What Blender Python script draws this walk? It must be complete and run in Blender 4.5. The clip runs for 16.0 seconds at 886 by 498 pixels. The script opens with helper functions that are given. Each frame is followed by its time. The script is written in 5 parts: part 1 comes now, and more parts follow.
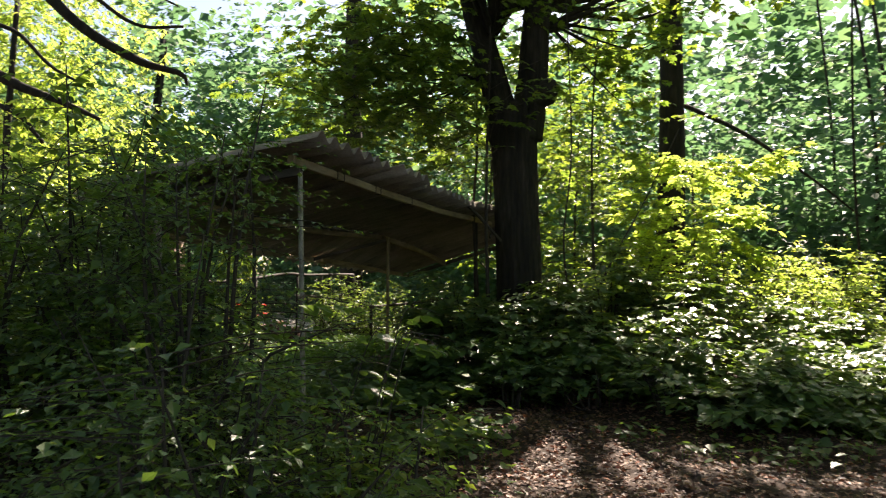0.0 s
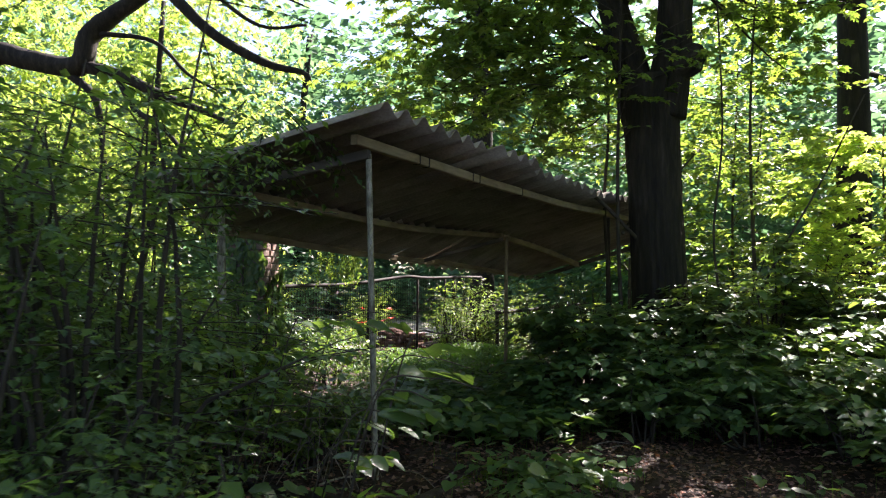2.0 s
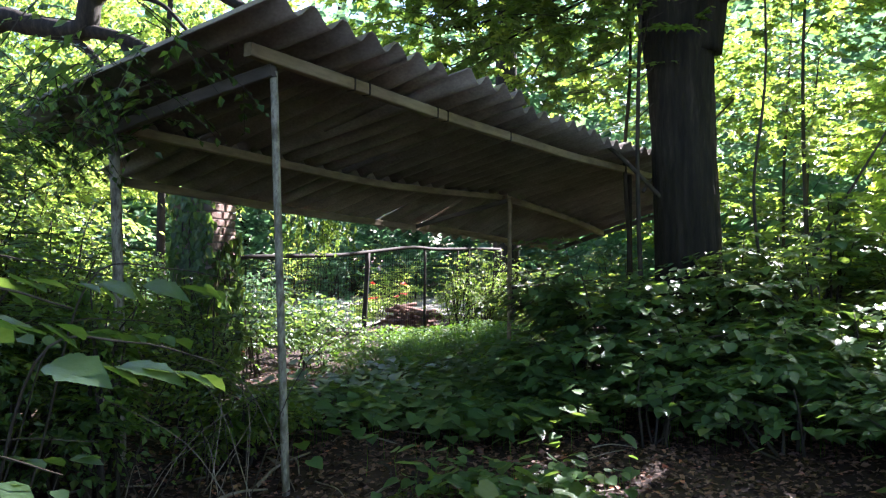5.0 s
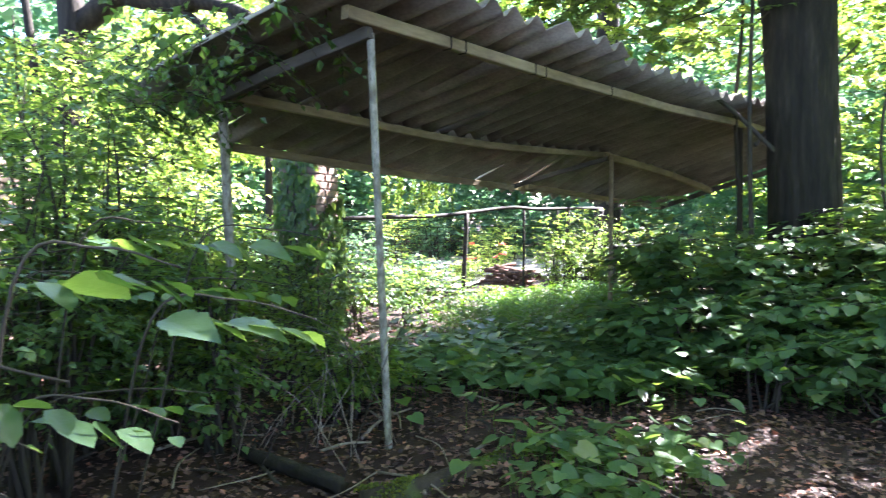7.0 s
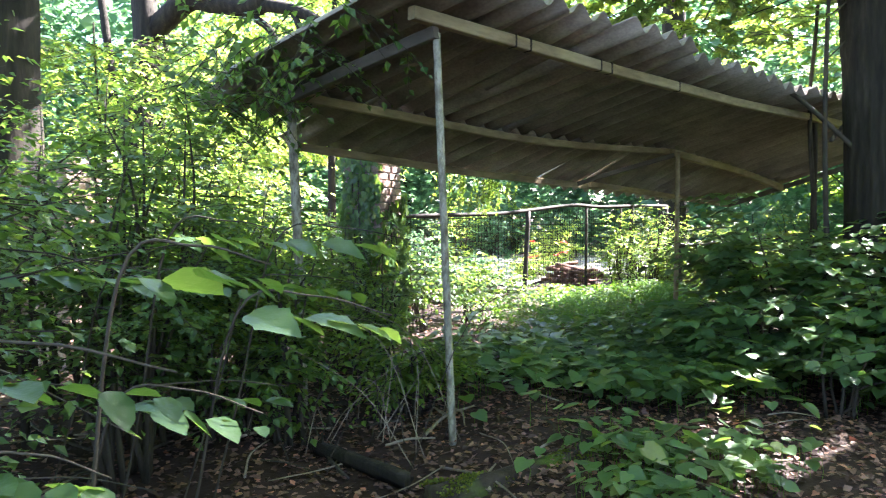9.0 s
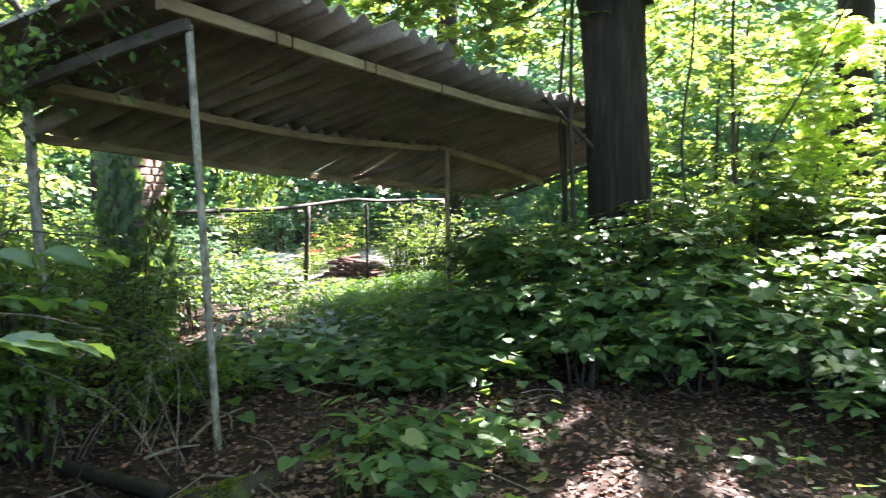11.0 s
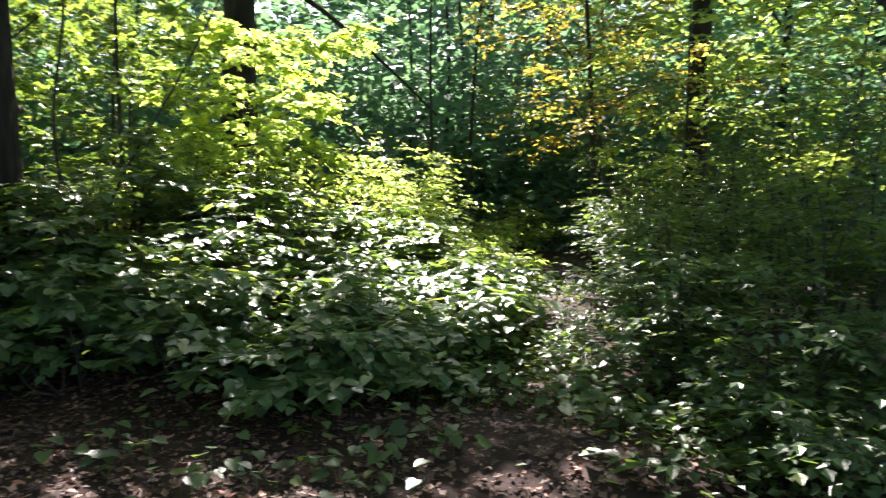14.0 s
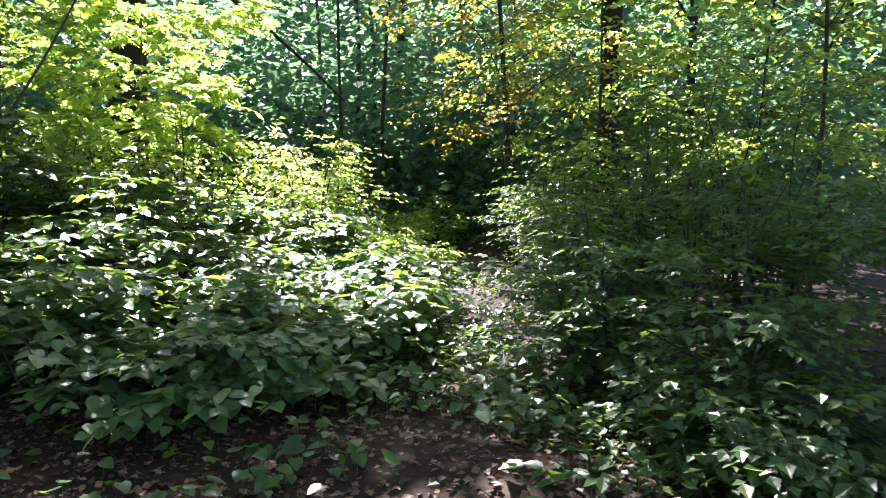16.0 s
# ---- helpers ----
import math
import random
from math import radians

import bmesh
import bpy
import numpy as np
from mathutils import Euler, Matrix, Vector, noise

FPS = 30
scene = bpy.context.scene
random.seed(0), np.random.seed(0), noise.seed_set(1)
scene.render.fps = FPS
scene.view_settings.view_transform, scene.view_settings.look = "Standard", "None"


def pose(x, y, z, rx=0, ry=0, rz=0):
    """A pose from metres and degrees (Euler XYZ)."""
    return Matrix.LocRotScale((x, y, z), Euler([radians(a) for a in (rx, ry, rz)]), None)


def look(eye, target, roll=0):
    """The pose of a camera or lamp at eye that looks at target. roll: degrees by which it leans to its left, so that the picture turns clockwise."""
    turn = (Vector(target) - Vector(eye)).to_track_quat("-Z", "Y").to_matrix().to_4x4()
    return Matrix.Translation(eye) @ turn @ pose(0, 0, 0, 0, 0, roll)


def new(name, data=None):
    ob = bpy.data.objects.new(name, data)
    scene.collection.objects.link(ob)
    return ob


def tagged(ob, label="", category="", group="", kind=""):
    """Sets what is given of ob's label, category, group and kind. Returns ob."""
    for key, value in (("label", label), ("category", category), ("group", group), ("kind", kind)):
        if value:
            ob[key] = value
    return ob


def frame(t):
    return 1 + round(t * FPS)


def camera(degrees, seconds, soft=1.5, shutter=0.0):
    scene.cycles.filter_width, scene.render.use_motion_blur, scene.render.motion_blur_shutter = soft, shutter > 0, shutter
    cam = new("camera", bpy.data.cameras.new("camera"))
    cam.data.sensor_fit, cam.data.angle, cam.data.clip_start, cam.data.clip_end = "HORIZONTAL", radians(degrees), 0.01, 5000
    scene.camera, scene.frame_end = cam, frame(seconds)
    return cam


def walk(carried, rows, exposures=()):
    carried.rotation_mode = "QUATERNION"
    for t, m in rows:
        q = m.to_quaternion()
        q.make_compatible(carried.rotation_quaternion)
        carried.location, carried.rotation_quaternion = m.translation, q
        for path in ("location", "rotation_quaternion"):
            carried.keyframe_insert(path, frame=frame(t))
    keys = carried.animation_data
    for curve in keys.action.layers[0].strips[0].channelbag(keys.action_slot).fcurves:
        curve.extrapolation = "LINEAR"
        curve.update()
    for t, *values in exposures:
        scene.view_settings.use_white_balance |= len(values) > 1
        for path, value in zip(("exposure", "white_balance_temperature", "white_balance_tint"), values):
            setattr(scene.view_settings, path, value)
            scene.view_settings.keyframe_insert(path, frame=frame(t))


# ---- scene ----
cam = camera(63.1, 16.0, 1.1, 0.4)
PATH = [
    (0, (-5.649, -3.161, 1.418), (-3.755, -2.526, 1.504), 0.33),
    (0.5, (-5.327, -3.196, 1.419), (-3.484, -2.424, 1.506), 0.23),
    (1, (-4.990, -3.184, 1.438), (-3.200, -2.297, 1.523), 0.24),
    (1.5, (-4.666, -3.121, 1.452), (-2.905, -2.177, 1.533), 0.13),
    (2, (-4.317, -3.102, 1.438), (-2.596, -2.086, 1.528), 0.27),
    (2.5, (-3.973, -3.064, 1.425), (-2.273, -2.015, 1.512), 0.19),
    (3, (-3.656, -3.027, 1.426), (-1.967, -1.960, 1.521), -0.06),
    (3.2, (-3.542, -3.025, 1.420), (-1.849, -1.964, 1.517), 0.03),
    (5.3, (-2.800, -3.009, 1.307), (-1.174, -1.845, 1.293), -0.08),
    (5.5, (-2.783, -3.007, 1.303), (-1.166, -1.831, 1.233), -0.38),
    (6, (-2.790, -3.019, 1.308), (-1.180, -1.835, 1.226), -0.18),
    (6.5, (-2.809, -3.020, 1.314), (-1.230, -1.796, 1.231), -0.25),
    (7, (-2.835, -3.015, 1.316), (-1.359, -1.668, 1.237), -0.29),
    (7.5, (-2.858, -2.994, 1.315), (-1.505, -1.523, 1.237), -0.34),
    (8, (-2.875, -2.986, 1.308), (-1.568, -1.475, 1.228), -0.42),
    (8.2, (-2.879, -2.986, 1.308), (-1.573, -1.474, 1.228), -0.41),
    (10.3, (-2.845, -3.098, 1.346), (-1.253, -1.891, 1.245), -0.43),
    (10.5, (-2.839, -3.114, 1.347), (-1.208, -1.961, 1.243), -0.59),
    (11, (-2.815, -3.160, 1.352), (-1.096, -2.144, 1.241), -0.74),
    (11.5, (-2.803, -3.242, 1.380), (-0.993, -2.402, 1.256), -0.89),
    (12, (-2.812, -3.354, 1.423), (-0.923, -2.716, 1.278), -0.90),
    (12.5, (-2.821, -3.443, 1.461), (-0.867, -3.047, 1.301), -0.45),
    (13, (-2.837, -3.514, 1.476), (-0.846, -3.441, 1.305), 0.24),
    (13.5, (-2.848, -3.565, 1.489), (-0.868, -3.788, 1.313), 0.70),
    (14, (-2.858, -3.587, 1.492), (-0.918, -4.034, 1.308), 1.01),
    (14.5, (-2.831, -3.596, 1.479), (-0.946, -4.239, 1.289), 1.19),
    (15, (-2.767, -3.695, 1.468), (-0.895, -4.372, 1.274), 0.94),
    (15.5, (-2.638, -3.786, 1.443), (-0.767, -4.465, 1.248), 0.84),
    (16, (-2.414, -3.780, 1.425), (-0.539, -4.448, 1.228), 0.69),
]
EXPO = [(0.0, 1.95, 7500, 19), (2.0, 2.42, 6450, 25), (3.2, 2.7, 6150, 26), (5.5, 3.35, 5800, 26), (6.5, 4.15, 5750, 26), (8.2, 4.2, 5900, 24), (10.5, 3.95, 6200, 21), (11.4, 3.7, 6250, 24), (12.5, 2.7, 6500, 25), (13.3, 2.35, 6500, 24), (14.5, 2.6, 6150, 25), (16.0, 2.85, 5950, 26)]
walk(cam, [(t, look(e, g, r)) for t, e, g, r in PATH], EXPO)

# ---- world and sun ----
SUN_AZ, SUN_EL = radians(-6), radians(45)
world = bpy.data.worlds.new("sky")
scene.world = world
world.use_nodes = True
wn = world.node_tree.nodes
sky = wn.new("ShaderNodeTexSky")
sky.sky_type, sky.sun_disc = "NISHITA", False
sky.sun_elevation, sky.sun_rotation = SUN_EL, radians(90) - SUN_AZ
wn["Background"].inputs["Strength"].default_value = 0.065
world.node_tree.links.new(sky.outputs[0], wn["Background"].inputs["Color"])
sun_way = Vector((math.cos(SUN_EL) * math.cos(SUN_AZ), math.cos(SUN_EL) * math.sin(SUN_AZ), math.sin(SUN_EL)))
sun = new("sun", bpy.data.lights.new("sun", "SUN"))
sun.data.energy, sun.data.angle, sun.data.color = 5.0, radians(0.5), (1.0, 0.94, 0.84)
sun.matrix_world = look(sun_way * 60, (0, 0, 0))


# ---- materials ----
def material(name):
    m = bpy.data.materials.new(name)
    m.use_nodes = True
    nt = m.node_tree
    return m, nt, nt.nodes["Principled BSDF"], nt.nodes["Material Output"]


def node(nt, kind, **values):
    n = nt.nodes.new(kind)
    for key, value in values.items():
        n.inputs[key].default_value = value
    return n


def ramp(nt, source, stops):
    n = nt.nodes.new("ShaderNodeValToRGB")
    while len(n.color_ramp.elements) < len(stops):
        n.color_ramp.elements.new(0.5)
    for e, (p, c) in zip(n.color_ramp.elements, stops):
        e.position, e.color = p, (*c, 1)
    nt.links.new(source, n.inputs[0])
    return n


def leaf_material(name, dark, light, glow, through_part=0.45, gloss=0.35):
    """A leaf blade: varied green, waxy top, light shining through."""
    m, nt, p, out = material(name)
    geo = nt.nodes.new("ShaderNodeNewGeometry")
    mid = tuple((a + b) / 2 for a, b in zip(dark, light))
    col = ramp(nt, geo.outputs["Random Per Island"], [(0.0, dark), (0.55, mid), (0.93, light), (1.0, (light[0] * 1.7, light[1] * 1.15, light[2]))])
    tex = nt.nodes.new("ShaderNodeTexCoord")
    n1 = node(nt, "ShaderNodeTexNoise", Scale=55.0, Detail=3.0)
    nt.links.new(tex.outputs["Object"], n1.inputs["Vector"])
    mix = nt.nodes.new("ShaderNodeMixRGB")
    mix.blend_type = "MULTIPLY"
    mix.inputs[0].default_value = 0.5
    nt.links.new(col.outputs[0], mix.inputs[1])
    nt.links.new(ramp(nt, n1.outputs["Fac"], [(0.3, (0.55, 0.6, 0.5)), (0.7, (1, 1, 1))]).outputs[0], mix.inputs[2])
    nt.links.new(mix.outputs[0], p.inputs["Base Color"])
    p.inputs["Roughness"].default_value = gloss
    p.inputs["Specular IOR Level"].default_value = 0.45
    bump = node(nt, "ShaderNodeBump", Strength=0.25, Distance=0.01)
    nt.links.new(n1.outputs["Fac"], bump.inputs["Height"])
    nt.links.new(bump.outputs[0], p.inputs["Normal"])
    tr = nt.nodes.new("ShaderNodeBsdfTranslucent")
    g2 = ramp(nt, geo.outputs["Random Per Island"], [(0.0, tuple(c * 0.6 for c in glow)), (0.6, glow), (1.0, (glow[0] * 1.35, glow[1] * 1.05, glow[2]))])
    nt.links.new(g2.outputs[0], tr.inputs["Color"])
    sh = nt.nodes.new("ShaderNodeMixShader")
    sh.inputs[0].default_value = through_part
    nt.links.new(p.outputs[0], sh.inputs[1])
    nt.links.new(tr.outputs[0], sh.inputs[2])
    nt.links.new(sh.outputs[0], out.inputs["Surface"])
    return m


def rough_material(name, stops, scale, stretch=(1, 1, 1), rough=0.9, bump=0.5, fine=60.0, moss=None, spec=0.3):
    """Bark, soil, timber, cement: two scales of noise, optional moss on top."""
    m, nt, p, out = material(name)
    tex = nt.nodes.new("ShaderNodeTexCoord")
    mp = node(nt, "ShaderNodeMapping", Scale=stretch)
    nt.links.new(tex.outputs["Object"], mp.inputs["Vector"])
    a = node(nt, "ShaderNodeTexNoise", Scale=scale, Detail=8.0, Roughness=0.65)
    b = node(nt, "ShaderNodeTexNoise", Scale=fine, Detail=4.0)
    for n in (a, b):
        nt.links.new(mp.outputs[0], n.inputs["Vector"])
    info = nt.nodes.new("ShaderNodeObjectInfo")
    col = ramp(nt, a.outputs["Fac"], stops)
    mix = nt.nodes.new("ShaderNodeMixRGB")
    mix.blend_type = "MULTIPLY"
    mix.inputs[0].default_value = 0.6
    nt.links.new(col.outputs[0], mix.inputs[1])
    nt.links.new(ramp(nt, b.outputs["Fac"], [(0.25, (0.45, 0.45, 0.45)), (0.7, (1, 1, 1))]).outputs[0], mix.inputs[2])
    mix2 = nt.nodes.new("ShaderNodeMixRGB")
    mix2.blend_type = "MULTIPLY"
    mix2.inputs[0].default_value = 1.0
    nt.links.new(mix.outputs[0], mix2.inputs[1])
    nt.links.new(ramp(nt, info.outputs["Random"], [(0, (0.75, 0.75, 0.75)), (1, (1, 1, 1))]).outputs[0], mix2.inputs[2])
    last = mix2
    if moss:
        c = node(nt, "ShaderNodeTexNoise", Scale=3.0, Detail=6.0)
        nt.links.new(tex.outputs["Object"], c.inputs["Vector"])
        mm = nt.nodes.new("ShaderNodeMixRGB")
        nt.links.new(ramp(nt, c.outputs["Fac"], [(0.48, (0, 0, 0)), (0.62, (1, 1, 1))]).outputs[0], mm.inputs[0])
        nt.links.new(mix2.outputs[0], mm.inputs[1])
        mm.inputs[2].default_value = (*moss, 1)
        last = mm
    nt.links.new(last.outputs[0], p.inputs["Base Color"])
    p.inputs["Roughness"].default_value = rough
    p.inputs["Specular IOR Level"].default_value = spec
    bn = node(nt, "ShaderNodeBump", Strength=bump, Distance=0.02)
    nt.links.new(a.outputs["Fac"], bn.inputs["Height"])
    bn2 = node(nt, "ShaderNodeBump", Strength=bump * 0.7, Distance=0.006)
    nt.links.new(b.outputs["Fac"], bn2.inputs["Height"])
    nt.links.new(bn.outputs[0], bn2.inputs["Normal"])
    nt.links.new(bn2.outputs[0], p.inputs["Normal"])
    return m


M_SHRUB = leaf_material("shrub_leaf", (0.035, 0.08, 0.034), (0.08, 0.15, 0.05), (0.22, 0.38, 0.05), 0.42, 0.36)
M_BROAD = leaf_material("broad_leaf", (0.058, 0.12, 0.053), (0.108, 0.192, 0.076), (0.27, 0.44, 0.06), 0.4, 0.36)
M_BROAD.node_tree.nodes["Principled BSDF"].inputs["Specular IOR Level"].default_value = 0.5
M_MAPLE = leaf_material("tree_leaf", (0.035, 0.085, 0.02), (0.095, 0.17, 0.034), (0.31, 0.49, 0.06), 0.5, 0.38)
# brighter leaf for foliage in sun: part of the sunshine is in its colours
M_SUNLIT = leaf_material("sunlit_leaf", (0.09, 0.17, 0.035), (0.2, 0.3, 0.06), (0.62, 0.84, 0.15), 0.6, 0.32)
M_YELLOW = leaf_material("yellow_leaf", (0.10, 0.11, 0.015), (0.26, 0.19, 0.03), (0.60, 0.52, 0.06), 0.5, 0.45)
# bluish green puts the haze of distance into the leaf colour
M_FAR = leaf_material("hazy_far_leaf", (0.038, 0.10, 0.062), (0.09, 0.19, 0.11), (0.20, 0.41, 0.17), 0.42, 0.55)
M_FERN = leaf_material("fern_leaf", (0.04, 0.11, 0.012), (0.08, 0.19, 0.02), (0.2, 0.42, 0.02), 0.4, 0.5)
M_LITTER = leaf_material("dead_leaf", (0.018, 0.008, 0.005), (0.27, 0.15, 0.105), (0.16, 0.06, 0.035), 0.15, 0.6)
M_SOIL = rough_material("forest_soil", [(0.3, (0.016, 0.008, 0.005)), (0.55, (0.042, 0.022, 0.015)), (0.75, (0.08, 0.046, 0.033))], 2.2, fine=38.0, bump=1.0)
M_BARK = rough_material("furrowed_bark", [(0.3, (0.010, 0.008, 0.006)), (0.55, (0.034, 0.028, 0.019)), (0.8, (0.085, 0.07, 0.05))], 9.0, (1, 1, 0.16), bump=1.0, fine=45.0, moss=None)
M_STEM = rough_material("thin_bark", [(0.3, (0.03, 0.025, 0.018)), (0.7, (0.09, 0.075, 0.055))], 14.0, (1, 1, 0.3), bump=0.5)
M_DRY = rough_material("dry_stick", [(0.3, (0.16, 0.12, 0.085)), (0.7, (0.38, 0.32, 0.25))], 14.0, (1, 1, 0.3), bump=0.5)
# pale wood for the branch end in sun, the light put into its colour
M_SUNLIT_WOOD = rough_material("sunlit_wood", [(0.3, (0.35, 0.32, 0.28)), (0.7, (0.62, 0.58, 0.52))], 9.0, (1, 1, 0.3), bump=0.3, rough=0.6)
M_BEAM = rough_material("weathered_timber", [(0.3, (0.15, 0.112, 0.062)), (0.5, (0.30, 0.235, 0.135)), (0.7, (0.42, 0.345, 0.21))], 5.0, (0.25, 1, 1), bump=0.35, fine=30.0)
M_DARKWOOD = rough_material("grey_timber", [(0.3, (0.06, 0.052, 0.042)), (0.7, (0.15, 0.13, 0.105))], 5.0, (0.3, 0.3, 1), bump=0.35, fine=30.0)
M_POST = rough_material("galvanised_pipe", [(0.36, (0.10, 0.08, 0.05)), (0.46, (0.22, 0.2, 0.145)), (0.55, (0.40, 0.375, 0.29)), (0.64, (0.15, 0.11, 0.075))], 17.0, (1, 1, 0.4), rough=0.55, bump=0.15, fine=50.0, spec=0.5)
M_RUST = rough_material("rusty_iron", [(0.3, (0.02, 0.017, 0.015)), (0.7, (0.06, 0.045, 0.035))], 12.0, rough=0.8, bump=0.3)
M_CEMENT = rough_material("fibre_cement", [(0.25, (0.13, 0.11, 0.09)), (0.5, (0.29, 0.245, 0.205)), (0.75, (0.42, 0.37, 0.32))], 2.6, (1, 0.6, 1), bump=0.35, fine=70.0)
M_BRICK = rough_material("old_brick", [(0.3, (0.30, 0.17, 0.13)), (0.55, (0.43, 0.30, 0.25)), (0.75, (0.52, 0.45, 0.40))], 6.0, bump=0.5, fine=50.0)
M_MORTAR = rough_material("mortar", [(0.3, (0.16, 0.14, 0.12)), (0.7, (0.30, 0.28, 0.25))], 12.0, bump=0.6)
M_MOSSLOG = rough_material("mossy_bark", [(0.3, (0.03, 0.022, 0.016)), (0.7, (0.10, 0.075, 0.05))], 8.0, bump=0.9, moss=(0.07, 0.11, 0.015))
M_LOGRED = rough_material("cut_log", [(0.3, (0.12, 0.06, 0.045)), (0.7, (0.30, 0.17, 0.13))], 8.0, bump=0.6)
M_GRAVEL = rough_material("pale_gravel", [(0.3, (0.30, 0.27, 0.23)), (0.7, (0.55, 0.50, 0.44))], 5.0, bump=0.6)
M_PETAL = leaf_material("red_petal", (0.55, 0.06, 0.05), (0.7, 0.12, 0.08), (0.6, 0.1, 0.05), 0.3, 0.5)


# ---- building helpers ----
def mesh_from(name, verts, faces, mat, smooth=False):
    """A mesh from numpy arrays; faces is (n, 3) or (n, 4)."""
    me = bpy.data.meshes.new(name)
    v, f = np.asarray(verts, np.float32), np.asarray(faces, np.int32)
    me.vertices.add(len(v))
    me.vertices.foreach_set("co", v.ravel())
    me.loops.add(f.size)
    me.loops.foreach_set("vertex_index", f.ravel())
    me.polygons.add(len(f))
    me.polygons.foreach_set("loop_start", np.arange(0, f.size, f.shape[1], dtype=np.int32))
    me.polygons.foreach_set("use_smooth", np.full(len(f), smooth))
    me.materials.append(mat)
    me.update(calc_edges=True)
    return me


def thing(name, at, label, category, group="", kind=""):
    ob = new(name)
    ob.location = at
    ob.empty_display_size = 0.2
    return tagged(ob, label, category, group, kind)


def child(name, me, parent, label=""):
    """A mesh in the parent's own coordinates."""
    ob = new(name, me)
    ob.parent = parent
    return tagged(ob, label)


def part(name, bm, mat, parent, label=""):
    me = bpy.data.meshes.new(name)
    bm.to_mesh(me)
    bm.free()
    me.materials.append(mat)
    return child(name, me, parent, label)


def unit(v):
    return v / np.maximum(np.linalg.norm(v, axis=-1, keepdims=True), 1e-9)


def tube(points, radii, sides=8, rng=None, rough=0.0):
    """Verts and quads of a tapered tube along points, closed at both ends by a fan of thin quads."""
    p = np.asarray(points, float)
    n = len(p)
    r = np.interp(np.linspace(0, 1, n), np.linspace(0, 1, len(radii)), radii)
    d = unit(np.gradient(p, axis=0))
    ref = np.where(np.abs(d[:, 2:3]) > 0.9, np.array([[1.0, 0, 0]]), np.array([[0, 0, 1.0]]))
    u = unit(np.cross(ref, d))
    for i in range(1, n):
        u[i] = unit(u[i - 1] - d[i] * (u[i - 1] @ d[i]))
    w = np.cross(d, u)
    a = np.linspace(0, 2 * np.pi, sides, endpoint=False)
    rr = r[:, None] * np.ones(sides)
    if rng is not None and rough:
        rr = rr * (1 + rough * rng.normal(0, 1, (1, sides)) + 0.4 * rough * rng.normal(0, 1, (n, sides)))
    v = p[:, None] + rr[..., None] * (np.cos(a)[None, :, None] * u[:, None] + np.sin(a)[None, :, None] * w[:, None])
    v = v.reshape(-1, 3)
    i, j = np.meshgrid(np.arange(n - 1), np.arange(sides), indexing="ij")
    k = (j + 1) % sides
    f = np.stack([i * sides + j, i * sides + k, (i + 1) * sides + k, (i + 1) * sides + j], -1).reshape(-1, 4)
    c = len(v)
    v = np.vstack([v, p[:1], p[-1:]])
    s = np.arange(0, sides, 2)
    lo = np.stack([np.full(len(s), c), (s + 2) % sides, (s + 1) % sides, s], -1)
    hi = np.stack([np.full(len(s), c + 1), (n - 1) * sides + s, (n - 1) * sides + (s + 1) % sides, (n - 1) * sides + (s + 2) % sides], -1)
    return v, np.vstack([f, lo, hi])


def join(pieces):
    v, f, c = [], [], 0
    for a, b in pieces:
        v.append(a)
        f.append(b + c)
        c += len(a)
    return np.vstack(v), np.vstack(f)


def curve(points, n=8):
    """Catmull-Rom through a few points."""
    p = np.asarray(points, float)
    p = np.vstack([2 * p[0] - p[1], p, 2 * p[-1] - p[-2]])
    out = []
    for i in range(1, len(p) - 2):
        t = np.linspace(0, 1, n, endpoint=i == len(p) - 3)[:, None]
        out.append(0.5 * (2 * p[i] + (p[i + 1] - p[i - 1]) * t + (2 * p[i - 1] - 5 * p[i] + 4 * p[i + 1] - p[i + 2]) * t ** 2 + (3 * p[i] - p[i - 1] - 3 * p[i + 1] + p[i + 2]) * t ** 3))
    return np.vstack(out)


def ground_z(x, y):
    x, y = np.asarray(x, float), np.asarray(y, float)
    near = 0.045 * np.sin(1.7 * x + 0.6) * np.cos(1.3 * y + 0.4) + 0.03 * np.sin(3.1 * x - 2.2 * y) - 0.02
    far = np.clip((np.hypot(x, y) - 14) / 40, 0, 1)
    return near * (1 - far) + far * 0.6 * np.sin(0.11 * x + 1) * np.cos(0.09 * y)


OVATE = (np.array([(0, 0, 0), (0, 0.5, -0.10), (0, 1, -0.16), (-0.36, 0.42, 0.05), (0.36, 0.42, 0.05)]), np.array([(0, 4, 1), (4, 2, 1), (2, 3, 1), (3, 0, 1)]))
LONG = (np.array([(0, 0, 0), (0, 0.5, -0.05), (0, 1, -0.2), (-0.2, 0.45, 0.03), (0.2, 0.45, 0.03)]), OVATE[1])
FLAT = (np.array([(0, 0, 0), (-0.4, 0.5, 0.06), (0, 1, -0.1), (0.4, 0.45, 0.0)]), np.array([(0, 3, 2), (0, 2, 1)]))


def outline(half, centre):
    """A leaf blade from half its outline, mirrored, as a fan round a sunken middle."""
    right = [(x, y, 0.07 * min(1.0, x * 2.5) - 0.16 * y * y) for x, y in half]
    pts = right + [(-x, y, z) for x, y, z in right[-2:0:-1]]
    n = len(pts)
    return np.array(pts + [(0, centre, -0.16 * centre * centre - 0.03)]), np.array([(n, i, (i + 1) % n) for i in range(n)])


